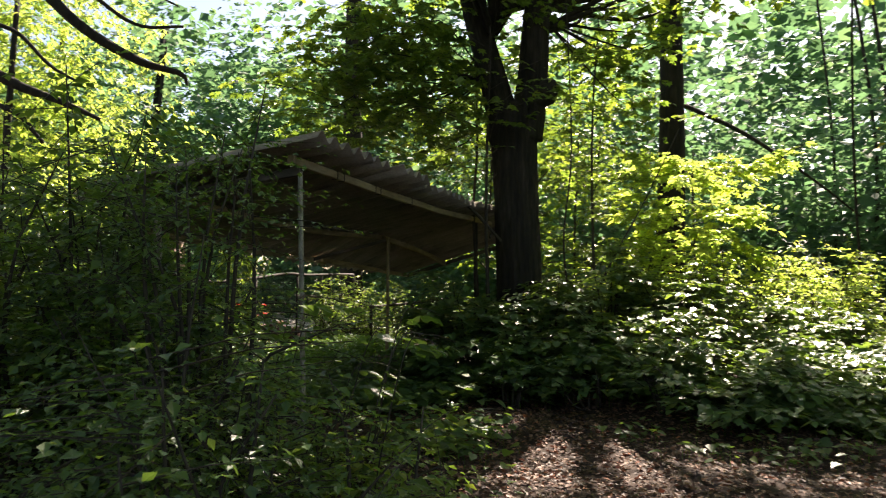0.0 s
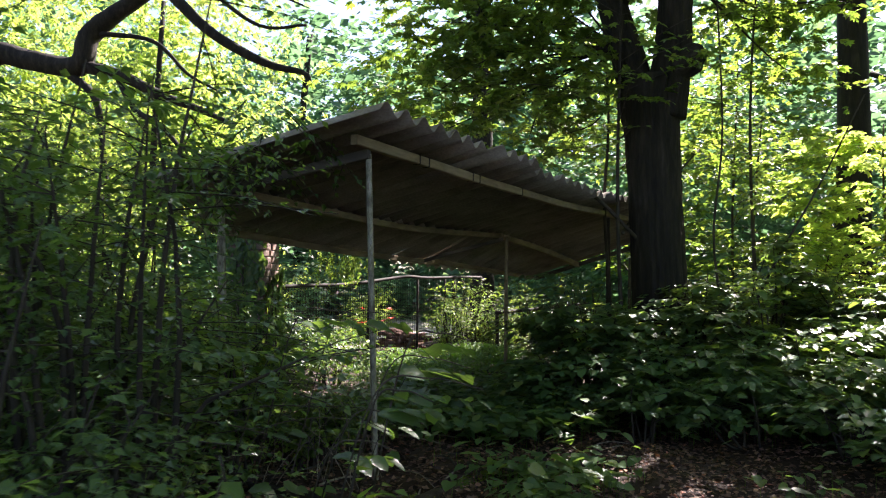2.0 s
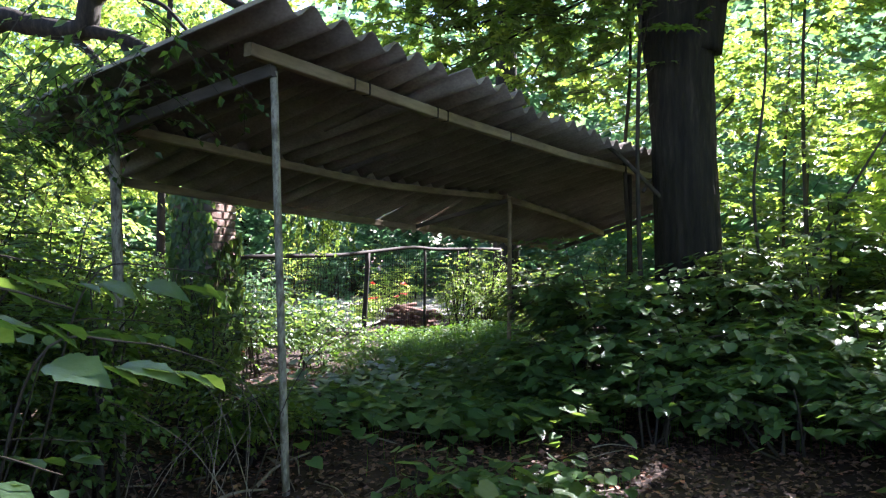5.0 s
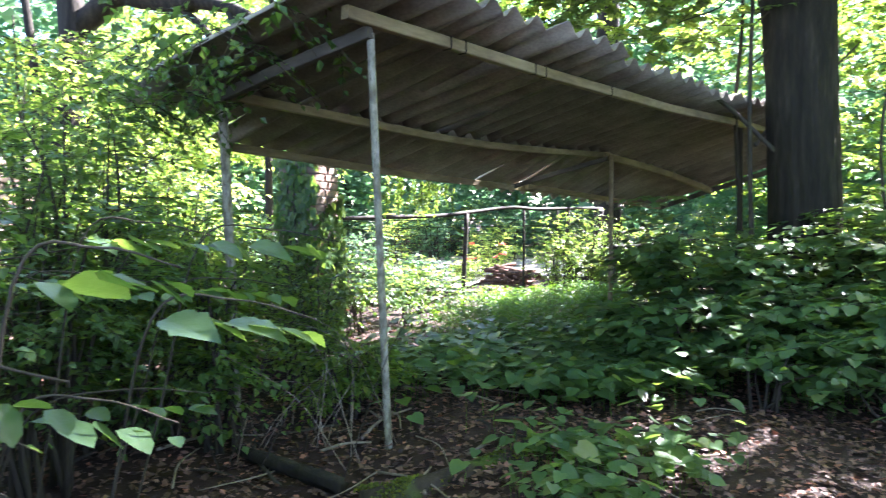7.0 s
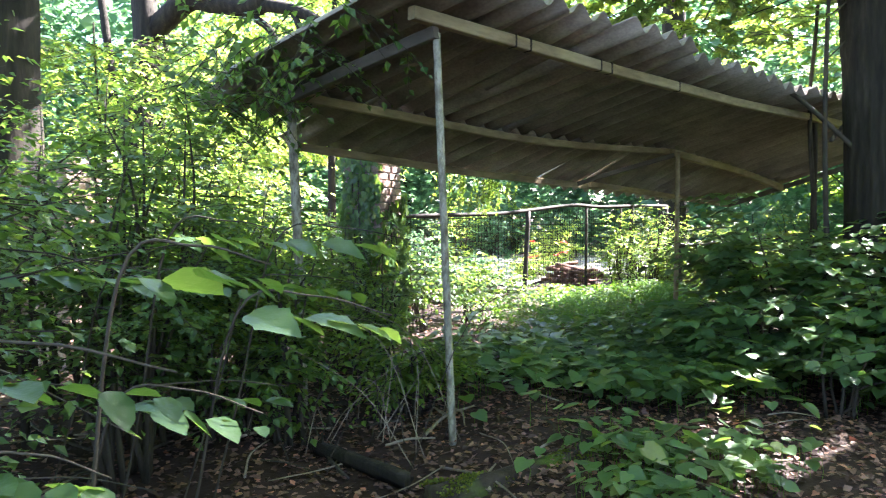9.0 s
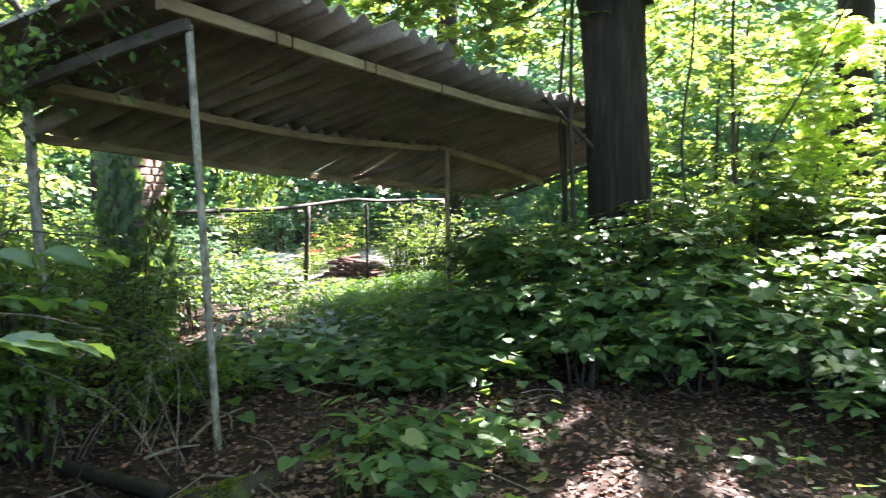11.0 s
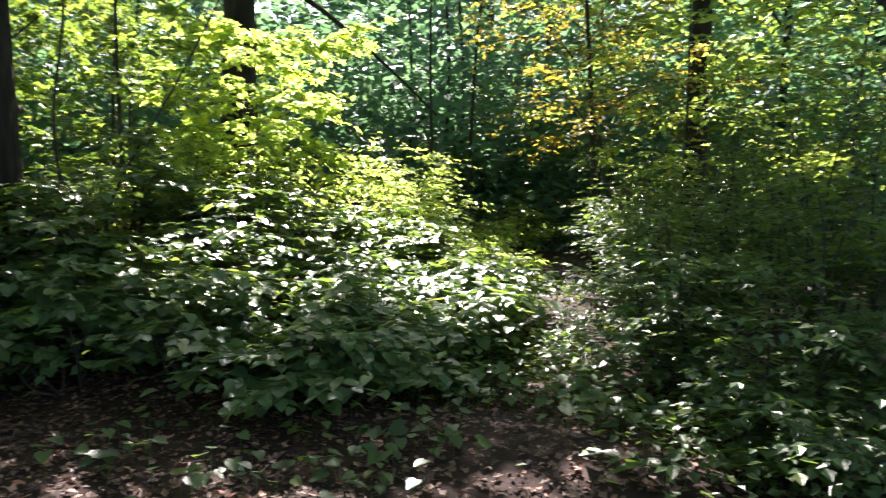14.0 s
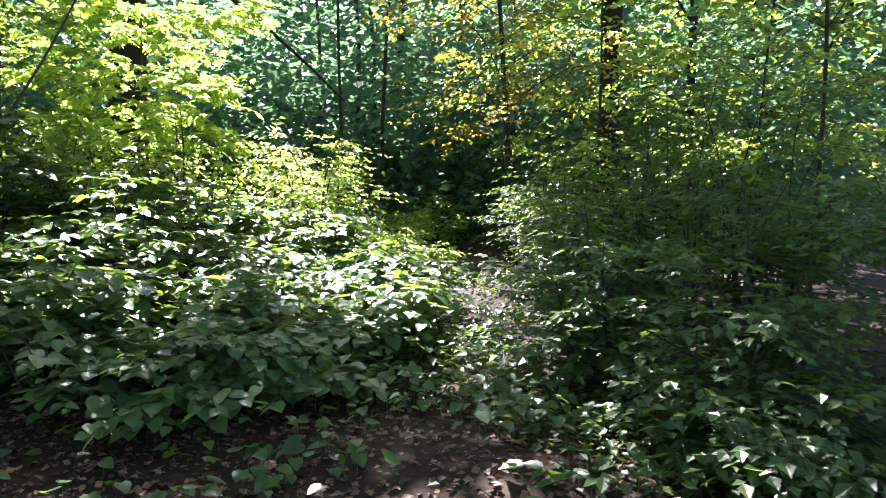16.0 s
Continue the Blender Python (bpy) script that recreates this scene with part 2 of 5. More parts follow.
HEART = outline([(0, 0.06), (0.24, -0.04), (0.45, 0.16), (0.43, 0.46), (0.22, 0.80), (0, 1.02)], 0.42)
ROUND = outline([(0, 0.0), (0.25, 0.10), (0.36, 0.40), (0.23, 0.78), (0, 1.0)], 0.45)
BROADLEAF = outline([(0, 0.0), (0.16, 0.01), (0.31, 0.11), (0.39, 0.25), (0.35, 0.33), (0.46, 0.47), (0.36, 0.56), (0.30, 0.66), (0.21, 0.80), (0.09, 0.94), (0, 1.05)], 0.45)
LOBED = (np.array([(0, 0, 0), (-0.25, 0.02, 0.02), (-0.52, 0.22, -0.06), (-0.30, 0.36, 0.03), (-0.46, 0.70, -0.08), (-0.17, 0.62, 0.02), (0, 1.0, -0.16), (0.17, 0.62, 0.02), (0.46, 0.70, -0.08), (0.30, 0.36, 0.03), (0.52, 0.22, -0.06), (0.25, 0.02, 0.02), (0, 0.4, -0.06)]),
         np.array([(12, (i + 1) % 12, i) for i in range(12)]))


def blades(shape, pos, tip, up, size):
    """Verts and triangles of many leaves: base at pos, pointing to tip, upper side to up."""
    v0, f0 = shape
    tip = unit(tip)
    side = unit(np.cross(tip, up))
    nrm = np.cross(side, tip)
    s = np.asarray(size)[:, None, None]
    v = pos[:, None] + s * (v0[None, :, 0:1] * side[:, None] + v0[None, :, 1:2] * tip[:, None] + v0[None, :, 2:3] * nrm[:, None])
    f = f0[None] + (np.arange(len(pos)) * len(v0))[:, None, None]
    return v.reshape(-1, 3), f.reshape(-1, 3)


def sprays(rng, base, way, length, k, size, droop=0.25, tilt=0.35, vary=0.35, drop=0.45):
    """Leaves set left and right along twigs. Gives pos, tip, up, size and the twigs' points."""
    n = len(base)
    way = unit(way)
    t = (np.arange(k) + 0.6) / k
    t = np.clip(t[None] + rng.normal(0, 0.05, (n, k)), 0.08, 1.02)
    d = (length[:, None] * t)[..., None]
    pos = base[:, None] + way[:, None] * d
    pos[..., 2] -= droop * d[..., 0] * t
    here = np.repeat(way[:, None], k, 1)
    here[..., 2] -= 2 * droop * t
    here = unit(here)
    flat = unit(np.cross(here, np.array([0, 0, 1.0])))
    sign = np.where((np.arange(k) % 2) == 0, 1.0, -1.0)[None, :, None]
    open_ = rng.uniform(0.5, 1.3, (n, k, 1))
    tip = here + flat * sign * open_ + rng.normal(0, 0.22, (n, k, 3))
    tip[..., 2] -= rng.uniform(0.0, drop, (n, k))
    up = np.array([0, 0, 1.0]) + rng.normal(0, tilt, (n, k, 3))
    sz = size * np.minimum(rng.lognormal(0, vary, (n, k)), 1.5) * (1.05 - 0.35 * t)
    mid = base + way * (length * 0.5)[:, None]
    mid[:, 2] -= droop * length * 0.25
    end = base + way * length[:, None]
    end[:, 2] -= droop * length
    return pos.reshape(-1, 3), tip.reshape(-1, 3), up.reshape(-1, 3), sz.ravel(), (base, mid, end)


def twig_mesh(tw, r=0.003):
    """Thin three-sided twigs, all in one."""
    b, m, e = tw
    n = len(b)
    d = unit(e - b)
    u = unit(np.cross(d, np.array([0.13, 0.31, 0.94])))
    w = np.cross(d, u)
    rings = []
    for p, q in ((b, 1.0), (m, 0.75), (e, 0.35)):
        for a in (0, 2.094, 4.189):
            rings.append(p + r * q * (math.cos(a) * u + math.sin(a) * w))
    v = np.stack(rings, 1).reshape(-1, 3)
    f = []
    for i in (0, 3):
        for j in range(3):
            k = (j + 1) % 3
            f.append((i + j, i + k, i + 3 + k, i + 3 + j))
    f = np.array(f)[None] + (np.arange(n) * 9)[:, None, None]
    return v, f.reshape(-1, 4)


def shrub(rng, at, radius, height, stems, twigs, k, size, leaf, shape=OVATE, label="leafy green forest shrub", category="shrub", group="", name="shrub", twig_len=0.45, low=0.2, bark=None, flat=0.5, tilt=0.35, drop=0.45, rise=0.3):
    """Arching stems from one stool, twigs along them, leaves along the twigs."""
    x, y = at
    z = float(ground_z(x, y)) - 0.03
    ob = thing(name, (x, y, z), label, category, group)
    starts, ways = [], []
    per = max(1, twigs // stems)
    for s in range(stems):
        a = rng.uniform(0, 2 * np.pi)
        q = math.sqrt(rng.uniform(0.03, 1))
        top = np.array([radius * q * math.cos(a), radius * q * math.sin(a), height * (1 - 0.45 * q * q) * rng.uniform(0.75, 1.08)])
        foot = np.array([0.22 * radius * math.cos(a + 0.7), 0.22 * radius * math.sin(a + 0.7), 0.0])
        bend = foot * 0.5 + top * 0.5 + np.array([-0.2 * top[0], -0.2 * top[1], 0.12 * height]) + rng.normal(0, 0.06, 3)
        c = curve([foot, bend, top], 4)
        v, f = tube(c, (0.011 + 0.004 * height, 0.003), 4)
        child("stem", mesh_from("stem", v, f, bark or M_STEM, True), ob)
        t = rng.uniform(low, 1.0, per) ** 0.8 * (len(c) - 1.001)
        i = t.astype(int)
        starts.append(c[i] + (c[i + 1] - c[i]) * (t - i)[:, None])
        b = rng.uniform(0, 2 * np.pi, per)
        out = unit(starts[-1] * np.array([1, 1, 0.0]) + 1e-3)
        w = np.stack([np.cos(b), np.sin(b), rng.normal(0.25, 1.0, per) * rise], -1) + 0.7 * out
        ways.append(w)
    b, w = np.vstack(starts), np.vstack(ways)
    L = twig_len * rng.uniform(0.5, 1.3, len(b))
    pos, tip, up, sz, tw = sprays(rng, b, w, L, k, size, 0.3 * flat, tilt, 0.35, drop)
    pos[:, 2] = np.maximum(pos[:, 2], 0.06)
    some = rng.uniform(0, 1, len(b)) < 0.35
    v, f = twig_mesh(tuple(q[some] for q in tw))
    tagged(child("twig_mass", mesh_from("twig_mass", v, f, bark or M_STEM), ob), kind="stuff")
    v, f = blades(shape, pos, tip, up, sz)
    tagged(child("foliage", mesh_from("foliage", v, f, leaf, shape is HEART), ob), kind="stuff")
    return ob


def tree(rng, at, height, r, crown_from, crown_r, boughs, twigs, k, size, leaf, shape=OVATE, label="tall forest tree with dark furrowed bark", name="tree", lean=(0, 0), bark=None, twig_len=0.8, top_r=0.35, group="", category="tree", flat=1.0, sides=14, bend=0.02, spread=0.18):
    """A tapered trunk with limbs and a crown of leafy sprays in uneven layers."""
    x, y = at
    z = float(ground_z(x, y)) - 0.05
    ob = thing(name, (x, y, z), label, category, group)
    hs = np.linspace(0, 1, 9)
    base = np.stack([lean[0] * hs * height + bend * height * np.sin(5 * hs + x) * hs, lean[1] * hs * height + bend * height * np.cos(4 * hs + y) * hs, hs * height], -1)
    c = curve(base, 4)
    hh = np.linspace(0, 1, 24)
    rad = r * (1 - (1 - top_r) * hh) * (1 + 0.55 * np.exp(-hh * height / 0.35))
    v, f = tube(c, rad, sides, rng, 0.05)
    child("trunk", mesh_from("trunk", v, f, bark or M_BARK, True), ob)
    starts, ways = [], []
    per = max(1, twigs // boughs)
    for s in range(boughs):
        h = crown_from + (height * 0.98 - crown_from) * ((s + rng.uniform(0, 1)) / boughs)
        i = h / height * (len(c) - 1.001)
        p = c[int(i)]
        a = s * 2.4 + rng.uniform(-0.5, 0.5)
        q = (h - crown_from) / max(height - crown_from, 0.1)
        L = crown_r * (0.55 + 0.75 * math.sin(math.pi * min(0.97, 0.22 + 0.78 * q))) * rng.uniform(0.6, 1.15)
        d = np.array([math.cos(a), math.sin(a), 0.0])
        g = [p, p + d * L * 0.4 + np.array([0, 0, L * rng.uniform(0.05, 0.3)]) + rng.normal(0, 0.05 * L, 3), p + d * L + np.array([0, 0, L * rng.uniform(-0.15, 0.3)])]
        cc = curve(g, 6)
        rb = max(0.006, r * 0.32 * (1 - 0.6 * q) * min(1, L / 2.5))
        v, f = tube(cc, (rb, rb * 0.25), 6)
        child("limb", mesh_from("limb", v, f, bark or M_BARK, True), ob)
        t = rng.uniform(0.18, 1.0, per) ** 0.75 * (len(cc) - 1.001)
        i = t.astype(int)
        st = cc[i] + (cc[i + 1] - cc[i]) * (t - i)[:, None] + rng.normal(0, spread * crown_r * 0.3, (per, 3)) * np.array([1, 1, 0.6])
        b = a + rng.normal(0, 1.0, per)
        starts.append(st)
        ways.append(np.stack([np.cos(b), np.sin(b), rng.normal(0.05, 0.22, per)], -1))
    b, w = np.vstack(starts), np.vstack(ways)
    L = twig_len * rng.uniform(0.5, 1.3, len(b))
    pos, tip, up, sz, tw = sprays(rng, b, w, L, k, size, 0.18 * flat, 0.38)
    v, f = blades(shape, pos, tip, up, sz)
    child("crown", mesh_from("crown", v, f, leaf), ob)
    v, f = twig_mesh(tw, 0.004)
    tagged(child("twig_mass", mesh_from("twig_mass", v, f, M_STEM), ob), kind="stuff")
    return ob


# ---- ground: one sheet to the horizon ----
def axis(lo, hi, step, reach):
    inner = np.arange(lo, hi + 1e-6, step)
    far = step * 1.35 ** np.arange(1, 40)
    far = np.cumsum(far)
    far = far[far < reach]
    return np.concatenate([lo - far[::-1], inner, hi + far])


gx, gy = axis(-9, 14, 0.16, 600), axis(-12, 9, 0.16, 600)
GX, GY = np.meshgrid(gx, gy, indexing="ij")
GZ = ground_z(GX, GY)
gv = np.stack([GX, GY, GZ], -1).reshape(-1, 3)
ii, jj = np.meshgrid(np.arange(len(gx) - 1), np.arange(len(gy) - 1), indexing="ij")
w_ = len(gy)
gf = np.stack([ii * w_ + jj, (ii + 1) * w_ + jj, (ii + 1) * w_ + jj + 1, ii * w_ + jj + 1], -1).reshape(-1, 4)
tagged(new("ground", mesh_from("ground", gv, gf, M_SOIL, True)), "dark brown forest soil under leaf litter", "ground", kind="structure")

rng = np.random.default_rng(5)


def litter(rng, n, box, shape, name, label):
    x = rng.normal((box[0] + box[1]) / 2, (box[1] - box[0]) / 3.3, n)
    y = rng.normal((box[2] + box[3]) / 2, (box[3] - box[2]) / 3.3, n)
    a = rng.uniform(0, 2 * np.pi, n)
    pos = np.stack([x, y, ground_z(x, y) + rng.uniform(0.003, 0.03, n)], -1)
    tip = np.stack([np.cos(a), np.sin(a), rng.normal(0.1, 0.25, n)], -1)
    up = np.array([0, 0, 1.0]) + rng.normal(0, 0.35, (n, 3))
    v, f = blades(shape, pos, tip, up, rng.uniform(0.022, 0.062, n))
    tagged(new(name, mesh_from(name, v, f, M_LITTER)), label, "leaf litter", kind="stuff")


litter(rng, 42000, (-5.0, 5, -6.5, 3), OVATE, "leaf_litter", "brown dead leaves scattered on the forest floor")
litter(rng, 14000, (-10, 13, -12, 8), FLAT, "leaf_litter", "sparse brown dead leaves under the shrubs")

# ---- the open shelter ----
shelter = thing("open_shelter", (0, 0, 0), "old open shelter with a sagging corrugated roof on thin posts", "shelter")


def mid_z(x):
    return np.interp(x, [-0.6, 0, 0.6, 1.3, 2.1, 2.9, 4.0, 4.9, 6.5, 8.2], [2.2, 2.18, 2.14, 2.10, 2.06, 2.05, 2.07, 2.10, 1.97, 1.75])


def front_z(x):
    return np.interp(x, [-0.6, 0, 1.7, 3.7, 5.3, 6.3, 8.2], [2.445, 2.43, 2.385, 2.36, 2.385, 2.39, 2.2])


def back_z(x):
    return np.interp(x, [-0.6, 0.8, 2.5, 4.3, 6.3, 8.2], [1.98, 1.89, 1.77, 1.68, 1.55, 1.47])


def roof_z(x, y):
    """The height of the purlins' upper side under the roof."""
    a, b, c = front_z(x), mid_z(x), back_z(x)
    return np.where(y < 1.4, a + (b - a) * y / 1.4, b + (c - b) * (y - 1.4) / 1.0)


def bar(points, w, h, mat, name, label="", n=6):
    """A squared timber along points, edges slightly rounded."""
    c = curve(points, n) if len(points) > 2 else np.linspace(points[0], points[1], 8)
    d = unit(np.gradient(c, axis=0))
    side = unit(np.cross(d, np.array([0, 0, 1.0])))
    up = np.cross(side, d)
    e = 0.18
    prof = [(-1, -1 + e), (-1 + e, -1), (1 - e, -1), (1, -1 + e), (1, 1 - e), (1 - e, 1), (-1 + e, 1), (-1, 1 - e)]
    v = np.stack([c + side * (a * w / 2) + up * (b * h / 2) for a, b in prof], 1).reshape(-1, 3)
    n_ = len(c)
    i, j = np.meshgrid(np.arange(n_ - 1), np.arange(8), indexing="ij")
    k = (j + 1) % 8
    f = np.stack([i * 8 + j, i * 8 + k, (i + 1) * 8 + k, (i + 1) * 8 + j], -1).reshape(-1, 4)
    caps = np.array([(0, 3, 2, 1), (0, 7, 4, 3), (7, 6, 5, 4)])
    top = caps[:, ::-1] + (n_ - 1) * 8
    return child(name, mesh_from(name, v, np.vstack([f, caps, top]), mat), shelter, label)


def line(xs, y, fz, dz):
    return [(x, y, float(fz(x)) + dz) for x in xs]


bar(line([-0.3, 0.8, 1.7, 2.8, 3.7, 5.3, 6.3], 0.0, front_z, -0.005), 0.06, 0.072, M_BEAM, "front_beam", "long pale weathered timber beam")
bar(line([-0.45, 0.6, 1.3, 2.1, 2.9, 4.0, 4.95], 1.4, mid_z, -0.005), 0.06, 0.065, M_BEAM, "middle_purlin", "sagging brown timber purlin")
bar([(4.75, 1.3, 2.06), (6.5, 1.36, 1.93), (8.05, 1.38, 1.74)], 0.07, 0.08, M_BEAM, "middle_purlin")
bar(line([0.3, 1.2, 2.4, 3.6, 4.6], 2.25, lambda x: roof_z(x, 2.25), -0.03), 0.055, 0.065, M_BEAM, "rear_purlin", "pale brown timber purlin at the eaves")
bar(line([4.4, 5.4, 6.6, 8.0], 2.2, lambda x: roof_z(x, 2.2), -0.03), 0.055, 0.065, M_BEAM, "rear_purlin")
bar([(-0.12, 0.0, 2.36), (-0.2, 0.7, 2.25), (-0.25, 1.4, 2.14)], 0.05, 0.07, M_DARKWOOD, "rafter")
bar([(8.02, -0.2, 2.2), (8.05, 0.7, 1.95), (8.0, 1.4, 1.74), (8.0, 2.2, 1.5)], 0.05, 0.07, M_DARKWOOD, "rafter")
bar([(4.7, 1.25, 2.03), (4.35, 1.85, 1.84), (4.2, 2.25, 1.72)], 0.04, 0.05, M_DARKWOOD, "brace")


for x in (0.52, 0.66, 1.42, 1.55, 2.5):
    z = float(front_z(x)) - 0.005
    bar([(x - 0.006, 0.0, z), (x + 0.006, 0.0, z)], 0.068, 0.08, M_RUST, "tie_band", "dark tie round the beam")


def post(points, r, mat, label):
    v, f = tube(curve(points, 6), (r, r * 0.95), 10)
    child("post", mesh_from("post", v, f, mat, True), shelter, label)


post([(0.0, 0.0, -0.1), (-0.05, 0.01, 1.1), (-0.1, 0.02, 2.36)], 0.023, M_POST, "slender grey metal pipe post")
post([(5.4, 0.0, -0.1), (5.43, 0.0, 1.1), (5.42, 0.0, 2.33)], 0.035, M_RUST, "dark slim wooden post")
post([(-0.1, 1.46, -0.1), (-0.12, 1.47, 1.0), (-0.16, 1.48, 2.13)], 0.036, M_POST, "grey metal pipe post")
post([(4.68, 1.21, -0.1), (4.68, 1.2, 1.0), (4.69, 1.2, 2.06)], 0.027, M_BEAM, "pale wooden post")

PITCH, WAVE = 0.235, 0.042


def sheet(x0, x1, y0, y1, lift, skew=0.0, tip=0.0):
    """One corrugated fibre-cement sheet, its waves running down the slope."""
    n = int((x1 - x0) / PITCH * 8)
    u = np.linspace(x0, x1, n)
    t = np.linspace(y0, y1, 7)
    U, Y = np.meshgrid(u, t, indexing="ij")
    X = U + skew * (Y - y0)
    z = roof_z(U, Y) + 0.045 + WAVE + lift + tip * (U - x0) + WAVE * np.sin(2 * np.pi * U / PITCH)
    top = np.stack([X, Y, z + 0.004], -1)
    bot = np.stack([X, Y, z - 0.004], -1)
    m = len(t)
    v = np.vstack([top.reshape(-1, 3), bot.reshape(-1, 3)])
    i, j = np.meshgrid(np.arange(n - 1), np.arange(m - 1), indexing="ij")
    q = np.stack([i * m + j, (i + 1) * m + j, (i + 1) * m + j + 1, i * m + j + 1], -1).reshape(-1, 4)
    o = n * m
    faces = [q, q[:, ::-1] + o]
    a = np.arange(n - 1) * m
    faces.append(np.stack([a, a + o, a + m + o, a + m], -1))
    a = a + m - 1
    faces.append(np.stack([a, a + m, a + m + o, a + o], -1))
    b = np.arange(m - 1)
    faces.append(np.stack([b, b + 1, b + 1 + o, b + o], -1))
    b = b + (n - 1) * m
    faces.append(np.stack([b, b + o, b + 1 + o, b + 1], -1))
    child("corrugated_sheet", mesh_from("corrugated_sheet", v, np.vstack(faces), M_CEMENT, True), shelter)


sheet(-0.50, 0.62, -0.36, 1.62, 0.0, -0.12)
sheet(0.36, 1.09, -0.34, 1.60, 0.012, 0.06)
sheet(1.22, 2.06, -0.42, 1.58, -0.004, -0.11)
sheet(1.95, 2.86, -0.28, 1.60, 0.012)
sheet(2.80, 3.70, -0.33, 1.56, 0.004)
sheet(3.64, 4.55, -0.28, 1.60, 0.012)
sheet(4.48, 5.40, -0.34, 1.60, 0.004)
sheet(5.34, 6.25, -0.30, 1.60, 0.012)
sheet(6.20, 7.15, -0.26, 1.60, 0.004)
sheet(7.10, 8.15, -0.24, 1.60, 0.012)
sheet(-0.62, 0.30, 1.43, 1.95, -0.03, -0.12)
sheet(0.25, 1.16, 1.43, 2.42, -0.03)
sheet(1.10, 2.02, 1.43, 2.46, -0.03, 0.02)
sheet(1.97, 2.88, 1.43, 2.42, -0.03)
sheet(2.84, 3.58, 1.43, 2.40, -0.03, -0.02)
sheet(3.52, 4.16, 1.43, 2.52, -0.03, 0.14)
sheet(4.13, 5.20, 1.43, 2.50, -0.03, 0.30)
sheet(5.22, 6.05, 1.43, 2.46, -0.012, 0.04)
sheet(6.00, 6.95, 1.43, 2.42, -0.03)
sheet(6.90, 8.05, 1.43, 2.34, -0.03, 0.02)

# ---- brick pillars ----
def brick_pillar(at, w, courses, label, turn=0.0):
    x, y = at
    ob = thing("brick_pillar", (x, y, float(ground_z(x, y)) - 0.05), label, "pillar", "brick pillars of the old gate")
    ob.rotation_euler = (0, 0, turn)
    h = courses * 0.075
    bm = bmesh.new()
    bmesh.ops.create_cube(bm, size=1, matrix=Matrix.Translation((0, 0, h / 2)) @ Matrix.Diagonal((w - 0.03, w - 0.03, h, 1)))
    part("mortar_core", bm, M_MORTAR, ob)
    bm = bmesh.new()
    bmesh.ops.create_cube(bm, size=1, matrix=Matrix.Diagonal((w / 2 - 0.010, 0.115, 0.064, 1)))
    bmesh.ops.bevel(bm, geom=bm.edges[:], offset=0.005, segments=1, affect="EDGES")
    me = bpy.data.meshes.new("brick")
    bm.to_mesh(me)
    bm.free()
    me.materials.append(M_BRICK)
    r = random.Random(courses)
    for c in range(courses):
        for side in range(4):
            for s in (-1, 1):
                b = new("brick", me)
                b.parent = ob
                a = side * math.pi / 2
                off = s * w / 4 + (0.5 if c % 2 else -0.5) * 0.05
                d = w / 2 - 0.0575 + r.uniform(-0.003, 0.004)
                px_, py_ = off, -d
                b.location = (px_ * math.cos(a) - py_ * math.sin(a), px_ * math.sin(a) + py_ * math.cos(a), 0.0375 + c * 0.075)
                b.rotation_euler = (0, 0, a)
                b.scale = (0.86, 1, 1)
    return ob


brick_pillar((1.68, 2.95), 0.42, 28, "weathered red brick pillar with pale crumbling faces", radians(20))
brick_pillar((-0.85, 4.1), 0.46, 26, "tall red brick pillar half hidden by shrubs", radians(20))

ivy = thing("ivy", (1.68, 2.95, 0), "dark ivy climbing over the brick pillar", "vine")
rng = np.random.default_rng(9)
n = 1500
z, s, face = rng.uniform(0.05, 1.95, n), rng.uniform(-0.24, 0.24, n), rng.integers(0, 2, n)
keep = (z < 1.5 + 0.1 * np.sin(9 * s)) | ((face == 1) & (rng.uniform(0, 1, n) < 0.8))
z, s, face = z[keep], s[keep], face[keep]
an = radians(20) + np.where(face == 0, -np.pi / 2, np.pi)
out = np.stack([np.cos(an), np.sin(an), 0 * an], -1)
al = np.stack([-np.sin(an), np.cos(an), 0 * an], -1)
pos = out * (0.225 + rng.uniform(0.0, 0.05, len(z)))[:, None] + al * s[:, None] + np.array([0, 0, 1.0]) * z[:, None]
v, f = blades(HEART, pos, np.array([0, 0, -1.0]) + 0.6 * al * rng.normal(0, 1, (len(z), 1)) + 0.3 * out, out + rng.normal(0, 0.3, (len(z), 3)), rng.uniform(0.05, 0.09, len(z)))
tagged(child("leaves", mesh_from("leaves", v, f, M_SHRUB), ivy), kind="stuff")
for a0, h in ((3.3, 1.9), (3.6, 1.7), (4.9, 1.4), (5.2, 1.3)):
    q = np.array([(0.27 * math.cos(a0 + 0.1 * math.sin(5 * t)), 0.27 * math.sin(a0 + 0.1 * math.sin(5 * t)), h * t) for t in np.linspace(0, 1, 7)])
    v, f = tube(curve(q, 3), (0.014, 0.006), 6)
    child("stem", mesh_from("stem", v, f, M_STEM, True), ivy)

# ---- fence behind the shelter ----
fence = thing("wire_fence", (0, 4.1, 0), "dark wire mesh fence with a crooked top rail", "fence")


